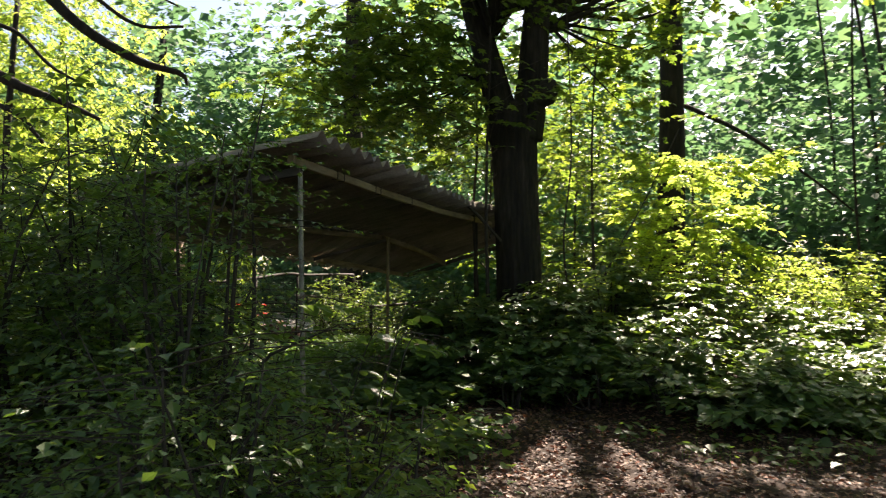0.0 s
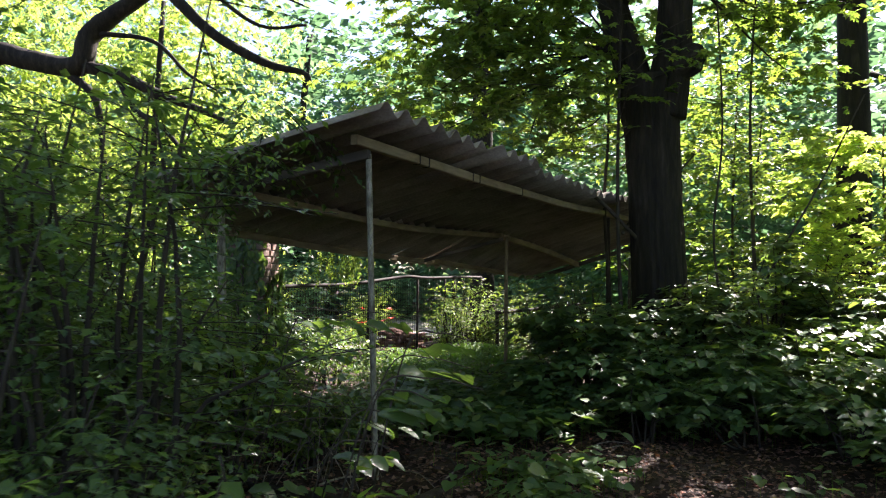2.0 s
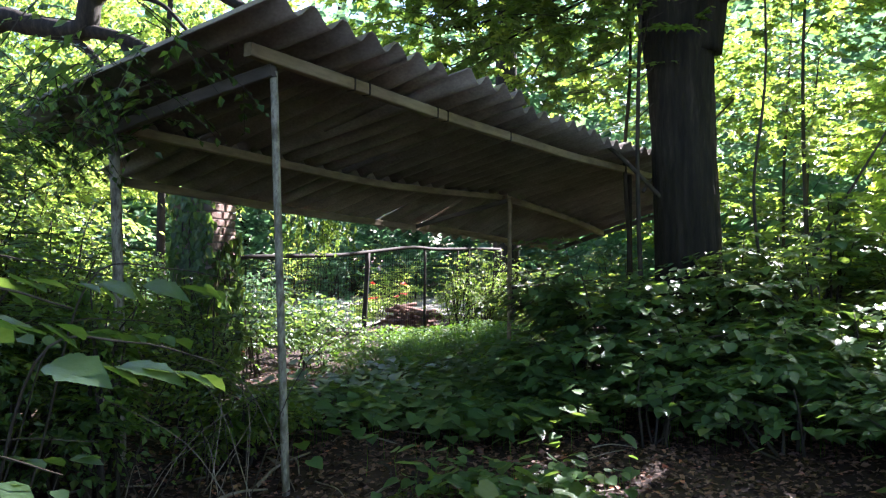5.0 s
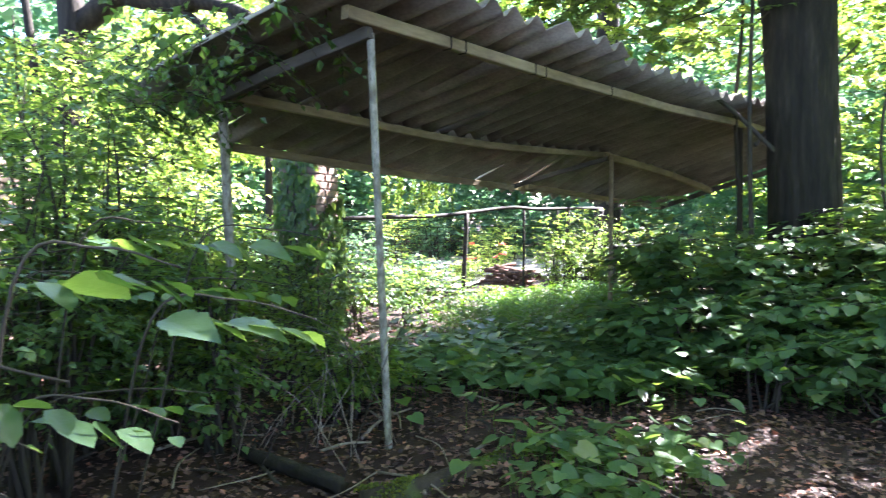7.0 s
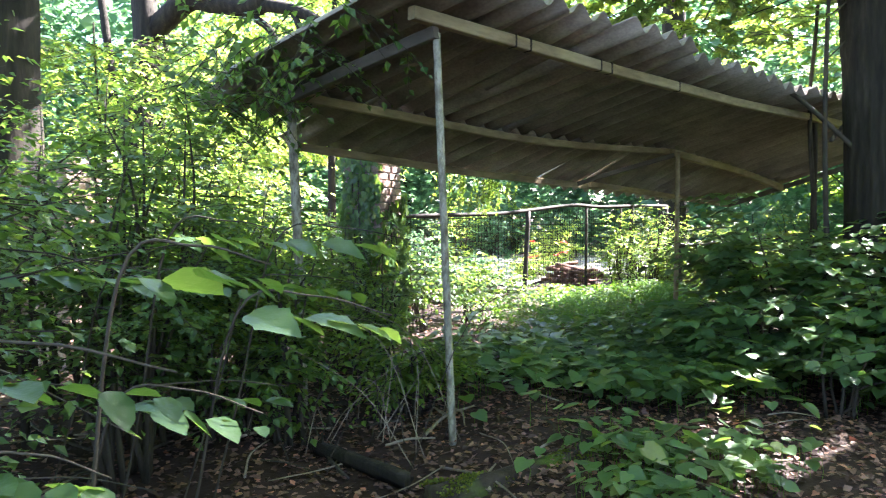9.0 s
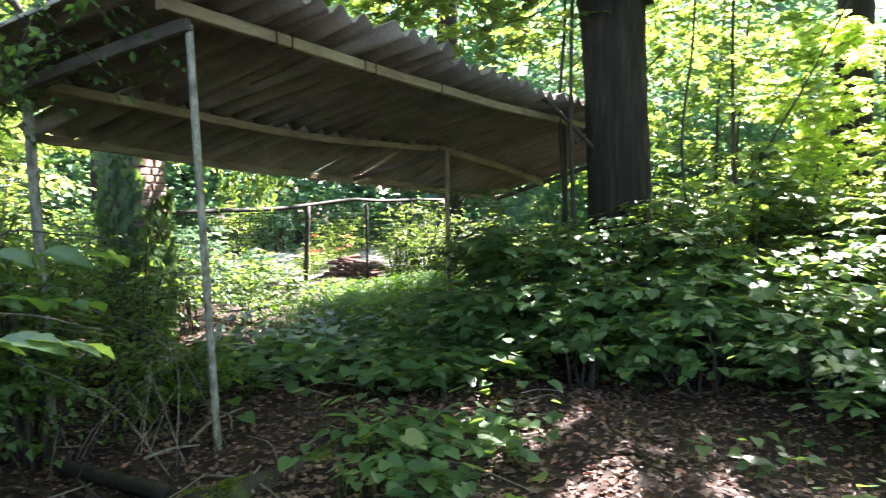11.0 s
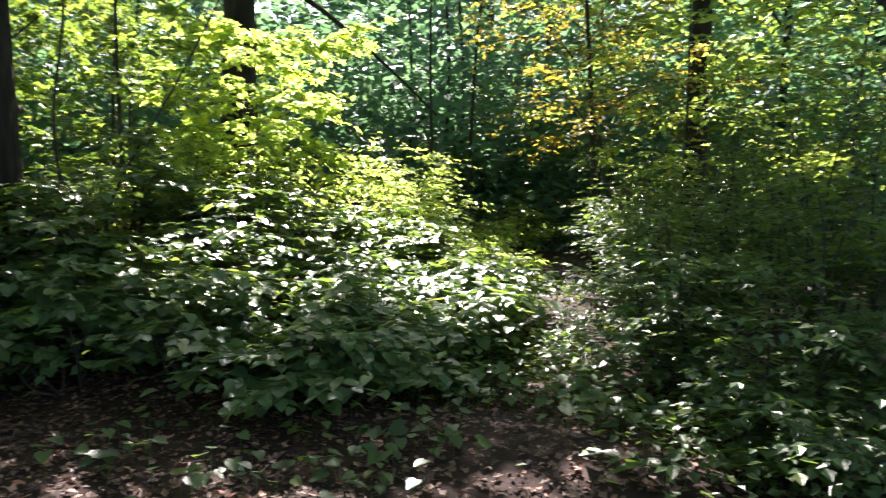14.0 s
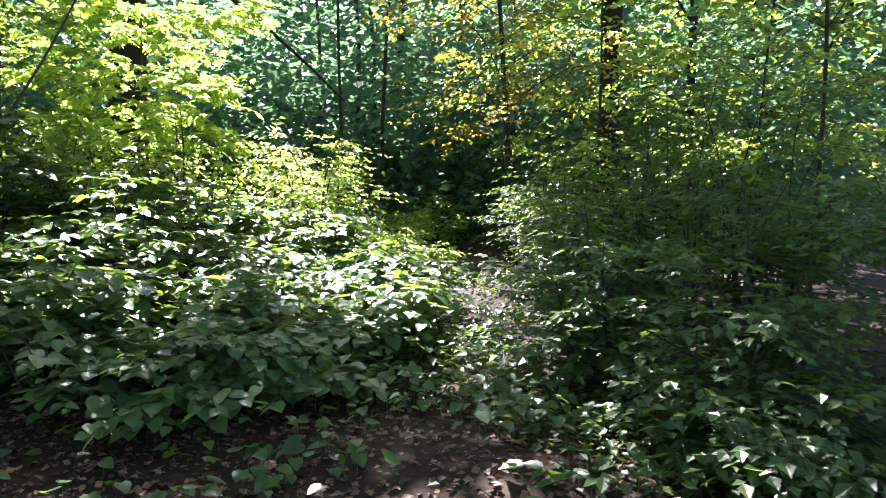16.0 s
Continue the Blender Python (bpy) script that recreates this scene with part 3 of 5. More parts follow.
def rod(parent, name, points, r, mat, label="", sides=8, n=5, rough=0.0, ridges=0):
    c = curve(points, n) if len(points) > 2 else np.linspace(points[0], points[1], 6)
    v, f = tube(c, r if isinstance(r, tuple) else (r, r), sides, np.random.default_rng(3), rough)
    if ridges:
        # furrowed bark: long wandering ridges up the stem
        q = v[: len(c) * sides].reshape(len(c), sides, 3)
        mid = q.mean(1, keepdims=True)
        a = np.arange(sides)[None] * (2 * np.pi / sides)
        h = np.arange(len(c))[:, None]
        wave = np.abs(np.sin(ridges / 2 * a + 0.5 * np.sin(0.9 * h + 2 * a) + 0.35 * np.sin(2.3 * h + 5 * a)))
        v[: len(c) * sides] = (mid + (q - mid) * (0.95 + 0.075 * wave[..., None])).reshape(-1, 3)
    return child(name, mesh_from(name, v, f, mat, True), parent, label)


rod(fence, "top_rail", [(2.6, 0, 1.33), (3.7, 0, 1.36), (4.8, 0, 1.38), (5.5, 0, 1.43), (6.6, 0, 1.52), (7.3, 0, 1.50), (8.4, 0, 1.52), (9.5, 0, 1.53)], 0.03, M_RUST, "crooked dark rail", rough=0.08)
rod(fence, "post", [(5.28, -0.1, -0.1), (5.38, -0.05, 0.6), (5.5, 0, 1.42)], 0.036, M_RUST, "leaning dark post")
rod(fence, "post", [(6.95, 0, -0.1), (6.97, 0, 1.5)], 0.022, M_RUST)
rod(fence, "post", [(7.95, 0, -0.1), (7.97, 0, 1.53)], 0.022, M_RUST)
rod(fence, "post", [(8.3, 0, -0.1), (8.32, 0, 1.53)], 0.035, M_RUST)
rod(fence, "post", [(9.5, 0, -0.1), (9.5, 0, 1.55)], 0.03, M_RUST)
rod(fence, "post", [(2.7, 0, -0.1), (2.7, 0, 1.35)], 0.03, M_RUST)
pieces = []
for x in np.arange(2.7, 9.5, 0.06):
    pieces.append(tube(np.array([(x, 0.02, 0.05), (x + 0.01 * math.sin(9 * x), 0.02, 0.7), (x, 0.02, 1.34 + 0.03 * (x - 2.7))]), (0.0035, 0.0035), 4))
for z in np.arange(0.1, 1.35, 0.11):
    pieces.append(tube(np.array([(2.7, 0.02, z), (6.0, 0.025, z + 0.02), (9.5, 0.02, z + 0.03)]), (0.0035, 0.0035), 4))
v, f = join(pieces)
child("wire_mesh", mesh_from("wire_mesh", v, f, M_RUST), fence, "thin rectangular wire mesh")

rail = thing("fence_rail", (9.2, 2.9, 0), "low dark rail behind the pale post", "rail")
rod(rail, "bar", [(-1.4, 0.0, 0.86), (0.6, -0.2, 0.9), (2.6, -0.4, 0.95)], 0.03, M_RUST)
for q in (-1.35, 0.6, 2.55):
    rod(rail, "post", [(q, -0.1 * (q + 1.35) / 1.3, -0.1), (q, -0.1 * (q + 1.35) / 1.3, 0.9)], 0.035, M_RUST)

# clearing beyond the fence
rng = np.random.default_rng(11)
cx, cy = np.linspace(8.0, 22, 30), np.linspace(6.2, 14, 24)
CX, CY = np.meshgrid(cx, cy, indexing="ij")
CY = CY + 0.35 * np.sin(CX * 0.9) * (1 - (CY - 6.2) / 8)
cv = np.stack([CX, CY, ground_z(CX, CY) + 0.05], -1).reshape(-1, 3)
ii, jj = np.meshgrid(np.arange(29), np.arange(23), indexing="ij")
cf = np.stack([ii * 24 + jj, (ii + 1) * 24 + jj, (ii + 1) * 24 + jj + 1, ii * 24 + jj + 1], -1).reshape(-1, 4)
tagged(new("gravel_clearing", mesh_from("gravel_clearing", cv, cf, M_GRAVEL, True)), "sunlit pale gravel clearing beyond the fence", "clearing", kind="structure")

pile = thing("wood_pile", (7.6, 4.75, 0.0), "heap of reddish cut branches stacked by the fence", "wood pile")
for i in range(46):
    lay = i % 5
    y0, z0 = rng.normal(0, 0.26), 0.07 + 0.085 * lay + rng.normal(0, 0.02)
    a, L = rng.normal(0.15, 0.4), rng.uniform(0.35, 0.8)
    r = rng.uniform(0.02, 0.05)
    d = np.array([math.cos(a), math.sin(a), rng.normal(0, 0.12)])
    p = np.array([rng.normal(0, 0.3) * (1 - 0.12 * lay), y0, z0])
    rod(pile, "log", [tuple(p - d * L / 2), tuple(p + rng.normal(0, 0.01, 3)), tuple(p + d * L / 2)], (r, r * 0.85), M_LOGRED, sides=8, n=3)


def flowers(at, n, spread):
    ob = thing("red_flower_plant", (at[0], at[1], float(ground_z(*at))), "small plant with bright red flowers in the sun", "flower")
    st, hd = [], []
    for i in range(n):
        p = rng.normal(0, spread, 2)
        h = rng.uniform(0.5, 1.0)
        st.append(tube(np.array([(p[0] * 0.5, p[1] * 0.5, 0), (p[0] * 0.8, p[1] * 0.8, h * 0.6), (p[0], p[1], h)]), (0.008, 0.004), 4))
        hd.append((p[0], p[1], h))
    v, f = join(st)
    child("stem_mass", mesh_from("stem_mass", v, f, M_FERN), ob)
    h = np.repeat(np.array(hd), 9, 0)
    a = rng.uniform(0, 6.28, len(h))
    v, f = blades(OVATE, h, np.stack([np.cos(a), np.sin(a), rng.uniform(0, 0.8, len(h))], -1), np.tile([0, 0, 1.0], (len(h), 1)), rng.uniform(0.06, 0.12, len(h)))
    tagged(child("petals", mesh_from("petals", v, f, M_PETAL), ob, "bright red petals"), kind="stuff")


for x, y, h in ((6.9, -6.35, 0.85), (7.1, -6.55, 0.8), (6.6, -6.75, 0.7), (6.9, -7.05, 0.75), (7.3, -7.2, 0.65), (6.5, -6.5, 0.6), (7.7, -6.9, 0.9)):
    shrub(rng, (x, y), 0.25, h, 7, 60, 9, 0.09, M_SUNLIT, LONG, "upright pale herb standing in full sun", "herb", "sunlit herbs at the end of the path", "tall_herb", 0.18, 0.1)
flowers((8.6, 6.6), 4, 0.12)
flowers((9.1, 6.3), 3, 0.15)

# ---- fallen wood on the floor ----
log = thing("mossy_log", (0, 0, 0), "half-buried fallen log grown over with bright moss", "log")
rod(log, "bark", [(-0.62, -0.48, -0.03), (-0.2, -0.62, 0.0), (0.3, -0.66, 0.0), (0.75, -0.7, -0.03)], (0.075, 0.06), M_MOSSLOG, sides=14, n=8, rough=0.07)
n = 5200
t, a = rng.uniform(0, 1, n), rng.uniform(0.2, 2.9, n)
lx = -0.62 + 1.37 * t
keep = np.sin(lx * 9) + np.sin(lx * 23 + a * 3) + rng.normal(0, 0.5, n) > 0.8
lx, a, t = lx[keep], a[keep], t[keep]
ly = np.interp(lx, [-0.62, -0.2, 0.3, 0.75], [-0.48, -0.62, -0.66, -0.7]) + 0.08 * np.cos(a)
lz = -0.01 + 0.07 * np.sin(a)
pos = np.stack([lx, ly, lz], -1)
v, f = blades(FLAT, pos, rng.normal(0, 0.6, (len(pos), 3)) + np.array([0, 0, 0.8]), rng.normal(0, 1, (len(pos), 3)), rng.uniform(0.008, 0.02, len(pos)))
M_MOSS = leaf_material("moss", (0.05, 0.075, 0.008), (0.13, 0.16, 0.015), (0.25, 0.3, 0.02), 0.3, 0.7)
child("moss", mesh_from("moss", v, f, M_MOSS), log, "bright yellow-green moss cushions")

old = thing("rotten_log", (-0.62, 0.2, 0.03), "dark rotten log lying in the leaf litter", "log")
rod(old, "bark", [(0.0, 0.42, -0.02), (0.0, 0.1, -0.01), (0.06, -0.45, -0.03)], (0.03, 0.04), M_BARK, sides=12, n=8, rough=0.14)


def stick(points, r, mat, label="dry fallen branch lying on the leaf litter", name="fallen_branch", r2=None):
    p = np.array(points, float)
    o = p[0].copy()
    ob = thing(name, tuple(o), label, "branch")
    v, f = tube(curve(p - o, 6), (r, r2 or r * 0.5), 7, np.random.default_rng(int(abs(p.sum()) * 100)), 0.06)
    child("wood", mesh_from("wood", v, f, mat, True), ob)
    return ob


for i in range(70):
    x, y, a, L = rng.uniform(-2.4, 2.2), rng.uniform(-1.6, 1.6), rng.uniform(0, 6.28), rng.uniform(0.25, 0.9)
    z = float(ground_z(x, y)) + 0.02
    e = (x + L * math.cos(a), y + L * math.sin(a))
    m = (x + 0.5 * L * math.cos(a + 0.15), y + 0.5 * L * math.sin(a + 0.15))
    stick([(x, y, z), (*m, float(ground_z(*m)) + 0.04), (*e, float(ground_z(*e)) + 0.03)], rng.uniform(0.004, 0.013), M_DRY if i % 2 else M_STEM)

# dead brush standing by the grey post
brush = thing("dead_brush", (-0.35, 0.15, 0), "tangle of dry bleached dead twigs by the grey post", "brush")
for i in range(34):
    a, L = rng.uniform(0, 6.28), rng.uniform(0.3, 0.95)
    p = np.array([rng.normal(0, 0.28), rng.normal(0.25, 0.3), 0.0])
    q = p + np.array([0.35 * L * math.cos(a), 0.35 * L * math.sin(a), L * rng.uniform(0.4, 0.95)])
    b2 = a + rng.normal(0, 0.8)
    e = q + np.array([0.5 * L * math.cos(b2), 0.5 * L * math.sin(b2), rng.uniform(-0.3, 0.35) * L])
    rod(brush, "twig", [tuple(p), tuple(q), tuple(e)], (0.0035, 0.0012), M_DRY if i % 2 else M_STEM, sides=5, n=5)

stick([(4.2, 0.05, 2.62), (4.37, -0.2, 2.48), (4.72, -0.56, 2.03), (4.9, -0.74, 1.81)], 0.024, M_STEM, "dead branch leaning against the trunk", "leaning_branch", 0.022)
# sunlit stretch of the same branch, painted paler than the rest
stick([(4.88, -0.72, 1.83), (5.0, -0.85, 1.68), (5.1, -0.97, 1.54)], 0.022, M_SUNLIT_WOOD, "sunlit end of a dead branch, coloured pale", "leaning_branch", 0.014)
stick([(4.6, -0.45, 2.05), (5.0, -0.45, 2.25), (5.6, -0.85, 2.85), (6.1, -1.1, 3.3)], 0.022, M_STEM, "slanting dead branch across the dark trunk", "leaning_branch")
stick([(5.2, -0.1, 0.0), (5.25, -0.08, 1.2), (5.22, -0.02, 2.5), (5.35, -0.04, 3.9), (5.3, 0.1, 6.5)], 0.03, M_STEM, "slim straight sapling stem beside the shelter", "sapling_stem", 0.016)
stick([(4.85, -1.63, 0.0), (4.85, -1.6, 0.9), (4.8, -1.5, 2.0), (4.9, -1.6, 3.4), (4.95, -1.5, 6.0)], 0.02, M_STEM, "slim sapling stem among bright leaves", "sapling_stem", 0.01)
stick([(4.9, -1.7, 0.6), (5.1, -2.1, 1.6), (5.4, -2.6, 2.6), (5.6, -3.1, 3.7)], 0.02, M_STEM, "slanting thin branch among bright leaves", "sapling_stem", 0.008)

# ---- large trees ----
rng = np.random.default_rng(21)
# the forked tree beside the shelter
big = thing("forked_tree", (5.02, -0.78, -0.05), "large forked tree with a thick dark ridged trunk", "tree")
for nm, pts, r in (("trunk", [(0, 0, 0), (0.0, -0.02, 1.2), (-0.03, 0.02, 2.6), (-0.06, 0.05, 3.5), (-0.05, 0.05, 4.1)], (0.44, 0.34, 0.325, 0.34, 0.36)),
                   ("limb", [(-0.02, 0.18, 3.6), (0.0, 0.35, 4.4), (0.1, 0.75, 5.8), (0.2, 1.2, 8), (0.1, 1.5, 11.5)], (0.26, 0.2, 0.17, 0.1)),
                   ("limb", [(-0.02, -0.1, 3.6), (-0.05, -0.22, 4.4), (-0.1, -0.3, 5.4), (0.0, -0.5, 8), (0.2, -0.5, 13)], (0.27, 0.22, 0.18, 0.1)),
                   ("knot", [(-0.1, -0.25, 4.15), (-0.1, -0.5, 4.3), (-0.12, -0.62, 4.32)], (0.17, 0.19, 0.08))):
    rod(big, nm, pts, r, M_BARK, sides=96, n=12, rough=0.015, ridges=26)


def crown_cloud(parent, rng, centre, radii, n, k, size, leaf, shape=OVATE, twig_len=0.8, limbs=10, start=None, thick=0.05):
    """A crown of leafy sprays on limbs, uneven, in the parent's coordinates."""
    c = np.array(centre, float)
    root = np.array(start if start is not None else (0, 0, centre[2] - radii[2]), float)
    hubs = []
    for i in range(limbs):
        q = unit(rng.normal(0, 1, 3)) * rng.uniform(0.5, 1.0) * np.array(radii)
        p = c + q
        hubs.append(p)
        m = root * 0.45 + p * 0.55 + rng.normal(0, 0.25, 3)
        v, f = tube(curve([root, m, p], 5), (thick, thick * 0.24), 5)
        child("limb", mesh_from("limb", v, f, M_BARK, True), parent)
    hubs = np.array(hubs)
    i = rng.integers(0, limbs, n)
    s = rng.uniform(0.62, 1.0, n)[:, None]
    b = root + (hubs[i] - root) * s + rng.normal(0, 0.22, (n, 3)) * np.array(radii) * np.array([1, 1, 0.6])
    a = rng.uniform(0, 6.28, n)
    w = np.stack([np.cos(a), np.sin(a), rng.normal(0, 0.25, n)], -1)
    pos, tip, up, sz, t3 = sprays(rng, b, w, twig_len * rng.uniform(0.5, 1.3, n), k, size, 0.2)
    v, f = blades(shape, pos, tip, up, sz)
    child("crown", mesh_from("crown", v, f, leaf), parent)
    v, f = twig_mesh(t3, 0.004)
    tagged(child("twig_mass", mesh_from("twig_mass", v, f, M_STEM), parent), kind="stuff")


crown_cloud(big, rng, (0.0, 0.6, 11.5), (3.4, 4.0, 3.0), 360, 9, 0.2, M_MAPLE, FLAT, 1.0, 16, (0, 0.3, 7))
# next eight: boughs above the view, added to shade the floor and thicket
crown_cloud(big, rng, (1.2, -1.4, 6.9), (1.6, 2.2, 1.0), 16, 9, 0.17, M_MAPLE, FLAT, 0.8, 8, (0, -0.2, 5.2))
crown_cloud(big, rng, (3.0, -1.5, 7.3), (1.6, 1.6, 0.9), 18, 9, 0.17, M_MAPLE, FLAT, 0.8, 8, (0, -0.4, 5.6))
crown_cloud(big, rng, (1.6, -0.2, 7.3), (1.3, 1.6, 0.9), 130, 9, 0.17, M_MAPLE, FLAT, 0.8, 8, (0, 0.2, 5.6))
crown_cloud(big, rng, (-0.9, 0.1, 7.4), (2.1, 2.3, 1.1), 95, 9, 0.17, M_MAPLE, FLAT, 0.8, 10, (0, 0.4, 5.2))
crown_cloud(big, rng, (-3.7, -1.2, 7.4), (1.2, 1.4, 0.8), 260, 9, 0.17, M_MAPLE, FLAT, 0.8, 10, (0, 0.4, 5.2))
crown_cloud(big, rng, (-4.8, 1.2, 9.8), (2.8, 2.4, 0.8), 560, 9, 0.22, M_MAPLE, FLAT, 1.0, 14, (0, 0.5, 8.2))
crown_cloud(big, rng, (6.8, 0.2, 11.8), (2.4, 1.8, 1.3), 380, 9, 0.2, M_MAPLE, FLAT, 1.0, 12, (0, -0.4, 8))
crown_cloud(big, rng, (1.6, -1.2, 7.3), (0.6, 0.6, 0.5), 80, 9, 0.17, M_MAPLE, FLAT, 0.6, 6, (0, -0.4, 5.6))
crown_cloud(big, rng, (3.0, -1.9, 5.6), (1.2, 0.9, 1.1), 70, 10, 0.15, M_MAPLE, LOBED, 0.7, 8, (0, -0.4, 5.4), 0.02)
# low leafy sprays of the forked tree, hanging before and beside its trunk
tree(rng, (4.56, -0.5), 6.5, 0.03, 3.0, 1.9, 22, 200, 10, 0.105, M_MAPLE, LOBED, "young maple with broad lobed leaves over the roof", "young_maple", (0.0, 0.03), M_STEM, 0.7, sides=8)
tree(rng, (7.0, -1.7), 6.0, 0.035, 1.7, 1.1, 20, 90, 10, 0.11, M_MAPLE, LOBED, "young maple with broad lobed leaves beside the trunk", "young_maple", (0.0, 0.0), M_STEM, 0.7, sides=8)
crown_cloud(big, rng, (-1.3, 2.0, 4.2), (1.3, 1.6, 1.6), 420, 10, 0.125, M_MAPLE, LOBED, 0.7, 18, (0, 0.5, 4.6), 0.018)
tree(rng, (9.0, -1.4), 4.4, 0.03, 1.3, 1.5, 20, 150, 10, 0.11, M_MAPLE, LOBED, "young maple with broad leaves behind the trunk", "young_maple", (0.0, -0.02), M_STEM, 0.7, sides=8)
tree(rng, (7.5, -3.3), 3.8, 0.03, 1.9, 1.25, 20, 210, 10, 0.15, M_SUNLIT, LOBED, "young maple with sunlit yellow-green leaves", "young_maple", (0.0, -0.02), M_STEM, 0.7, sides=8)
tree(rng, (11.0, -0.8), 6.5, 0.035, 1.2, 2.2, 26, 460, 9, 0.13, M_MAPLE, OVATE, "young tree with broad leaves behind the trunk", "young_tree", (0, 0), M_STEM, 0.8, sides=8)
tree(rng, (10.6, 1.2), 7, 0.04, 1.6, 2.2, 24, 500, 9, 0.13, M_MAPLE, OVATE, "young leafy tree behind the shelter", "young_tree", (0, 0), M_STEM, 0.8, sides=8)

tall = tree(rng, (11.4, -2.75), 17, 0.34, 13.0, 1.8, 12, 200, 8, 0.22, M_MAPLE, FLAT, "dark tree trunk standing behind sunlit leaves", "tree", (0.0, -0.03), None, 1.0)
# these four are unseen boughs added to keep sun off path and lower bushes
crown_cloud(tall, rng, (-7.4, -2.4, 7.7), (2.2, 1.6, 0.8), 150, 9, 0.17, M_MAPLE, FLAT, 0.8, 9, (0, -0.2, 9.0))
crown_cloud(tall, rng, (-3.8, -2.1, 8.3), (1.9, 1.7, 0.8), 45, 9, 0.17, M_MAPLE, FLAT, 0.8, 8, (0, -0.2, 9.2))
crown_cloud(tall, rng, (-2.7, -2.6, 7.2), (1.1, 1.2, 0.5), 170, 9, 0.17, M_MAPLE, FLAT, 0.8, 6, (0, -0.2, 9.6))
crown_cloud(tall, rng, (-3.2, -3.6, 8.3), (1.8, 1.2, 0.8), 60, 9, 0.17, M_MAPLE, FLAT, 0.8, 8, (0, -0.2, 9.2))
straight = tree(rng, (9.5, -11.3), 16, 0.23, 6.0, 4.2, 24, 800, 8, 0.22, M_MAPLE, FLAT, "straight dark trunk rising above the undergrowth", "tree", (0.0, 0.0), None, 1.0, bend=0.003)
# unseen boughs added to darken the shrubs beyond the footpath
crown_cloud(straight, rng, (0.8, 2.9, 8.0), (2.0, 1.2, 0.7), 280, 9, 0.18, M_MAPLE, FLAT, 0.8, 10, (0, 0.2, 7.0))
tree(rng, (10.9, -14.2), 14, 0.11, 4.5, 2.4, 16, 320, 8, 0.18, M_MAPLE, FLAT, "slim dark trunk in the woods", "tree", (-0.01, 0), None, 1.0, bend=0.004)
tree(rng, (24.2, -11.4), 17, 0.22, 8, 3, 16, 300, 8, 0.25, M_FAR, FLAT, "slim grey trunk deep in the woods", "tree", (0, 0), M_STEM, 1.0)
tree(rng, (11.7, 5.2), 18, 0.32, 9.5, 3.6, 18, 360, 8, 0.24, M_MAPLE, FLAT, "tall straight dark trunk behind the shelter", "tree", (0, 0), None, 1.0, bend=0.004)
tree(rng, (-1.2, 5.0), 15, 0.42, 7.5, 4.0, 20, 620, 8, 0.2, M_MAPLE, FLAT, "thick trunk with deeply furrowed bark wrapped in shrubs", "tree", (0.0, 0.0), None, 1.0)

# the old tree with crooked limbs, far side of the clearing
old_tree = thing("crooked_tree", (4.2, 17.0, -0.05), "old tree with long crooked dark limbs in the sun", "tree")
oo = np.array([4.2, 17.0, -0.05])
for nm, pts, r in (("trunk", [(4.2, 17.0, 0), (4.3, 16.9, 3), (4.6, 16.6, 6), (4.4, 17, 10), (4.2, 17.2, 13)], (0.5, 0.38, 0.3, 0.15)),
                   ("limb", [(4.6, 16.6, 6.2), (5.38, 15.77, 7.1), (5.79, 15.03, 6.96), (6.39, 13.91, 6.79), (6.5, 13.65, 7.53), (6.75, 13.15, 8.02), (7.19, 12.27, 8.66), (7.8, 11.3, 9.6)], (0.30, 0.27, 0.24, 0.12)),
                   ("limb", [(6.39, 13.91, 6.82), (6.94, 12.92, 6.54), (7.42, 12.06, 6.05), (7.9, 11.2, 5.7), (8.3, 10.4, 5.3)], (0.18, 0.13, 0.05)),
                   ("limb", [(6.9, 13.0, 6.5), (6.93, 12.3, 5.58), (7.11, 11.65, 5.24), (7.4, 11.2, 4.6)], (0.09, 0.05)),
                   ("limb", [(5.0, 13.5, 9.6), (5.73, 10.76, 8.6), (6.18, 10.01, 7.67), (6.62, 9.25, 6.86), (7.18, 8.27, 6.23), (7.6, 7.5, 5.99), (7.68, 7.37, 5.74)], (0.17, 0.13, 0.1, 0.03)),
                   ("limb", [(6.3, 9.8, 8.3), (6.52, 9.34, 7.86), (7.09, 8.36, 7.05), (7.59, 7.43, 7.05)], (0.08, 0.05, 0.03)),
                   ("limb", [(6.3, 14.1, 6.6), (6.66, 13.49, 5.91), (6.82, 13.34, 4.29), (6.9, 13.2, 3.4)], (0.11, 0.08, 0.05)),
                   ("limb", [(6.6, 13.4, 7.6), (7.3, 12.2, 7.4), (7.8, 11.5, 6.6), (8.2, 10.9, 6.2)], (0.07, 0.03)),
                   ("limb", [(6.5, 10.0, 8.2), (7.6, 9.3, 8.4), (8.6, 8.4, 8.0)], (0.06, 0.02))):
    rod(old_tree, nm, [tuple(np.array(p) - oo) for p in pts], r, M_BARK, sides=10, n=7, rough=0.07)
n = 1700
q = rng.uniform(0, 1, n)
b = np.stack([7.0 + 4.5 * q + rng.uniform(-1.2, 1.2, n), 19.5 - 7.5 * q + rng.uniform(-1.2, 2.5, n), rng.uniform(3.2, 10.5, n)], -1)
a = rng.uniform(0, 6.28, n)
pos, tip, up, sz, t3 = sprays(rng, b - oo, np.stack([np.cos(a), np.sin(a), rng.normal(-0.1, 0.2, n)], -1), rng.uniform(0.6, 1.5, n), 14, 0.19, 0.35)
v, f = blades(LONG, pos, tip, up, sz)
child("crown", mesh_from("crown", v, f, M_SUNLIT), old_tree, "feathery bright yellow-green leaves")
v, f = twig_mesh(t3, 0.005)
child("twig_mass", mesh_from("twig_mass", v, f, M_STEM), old_tree)

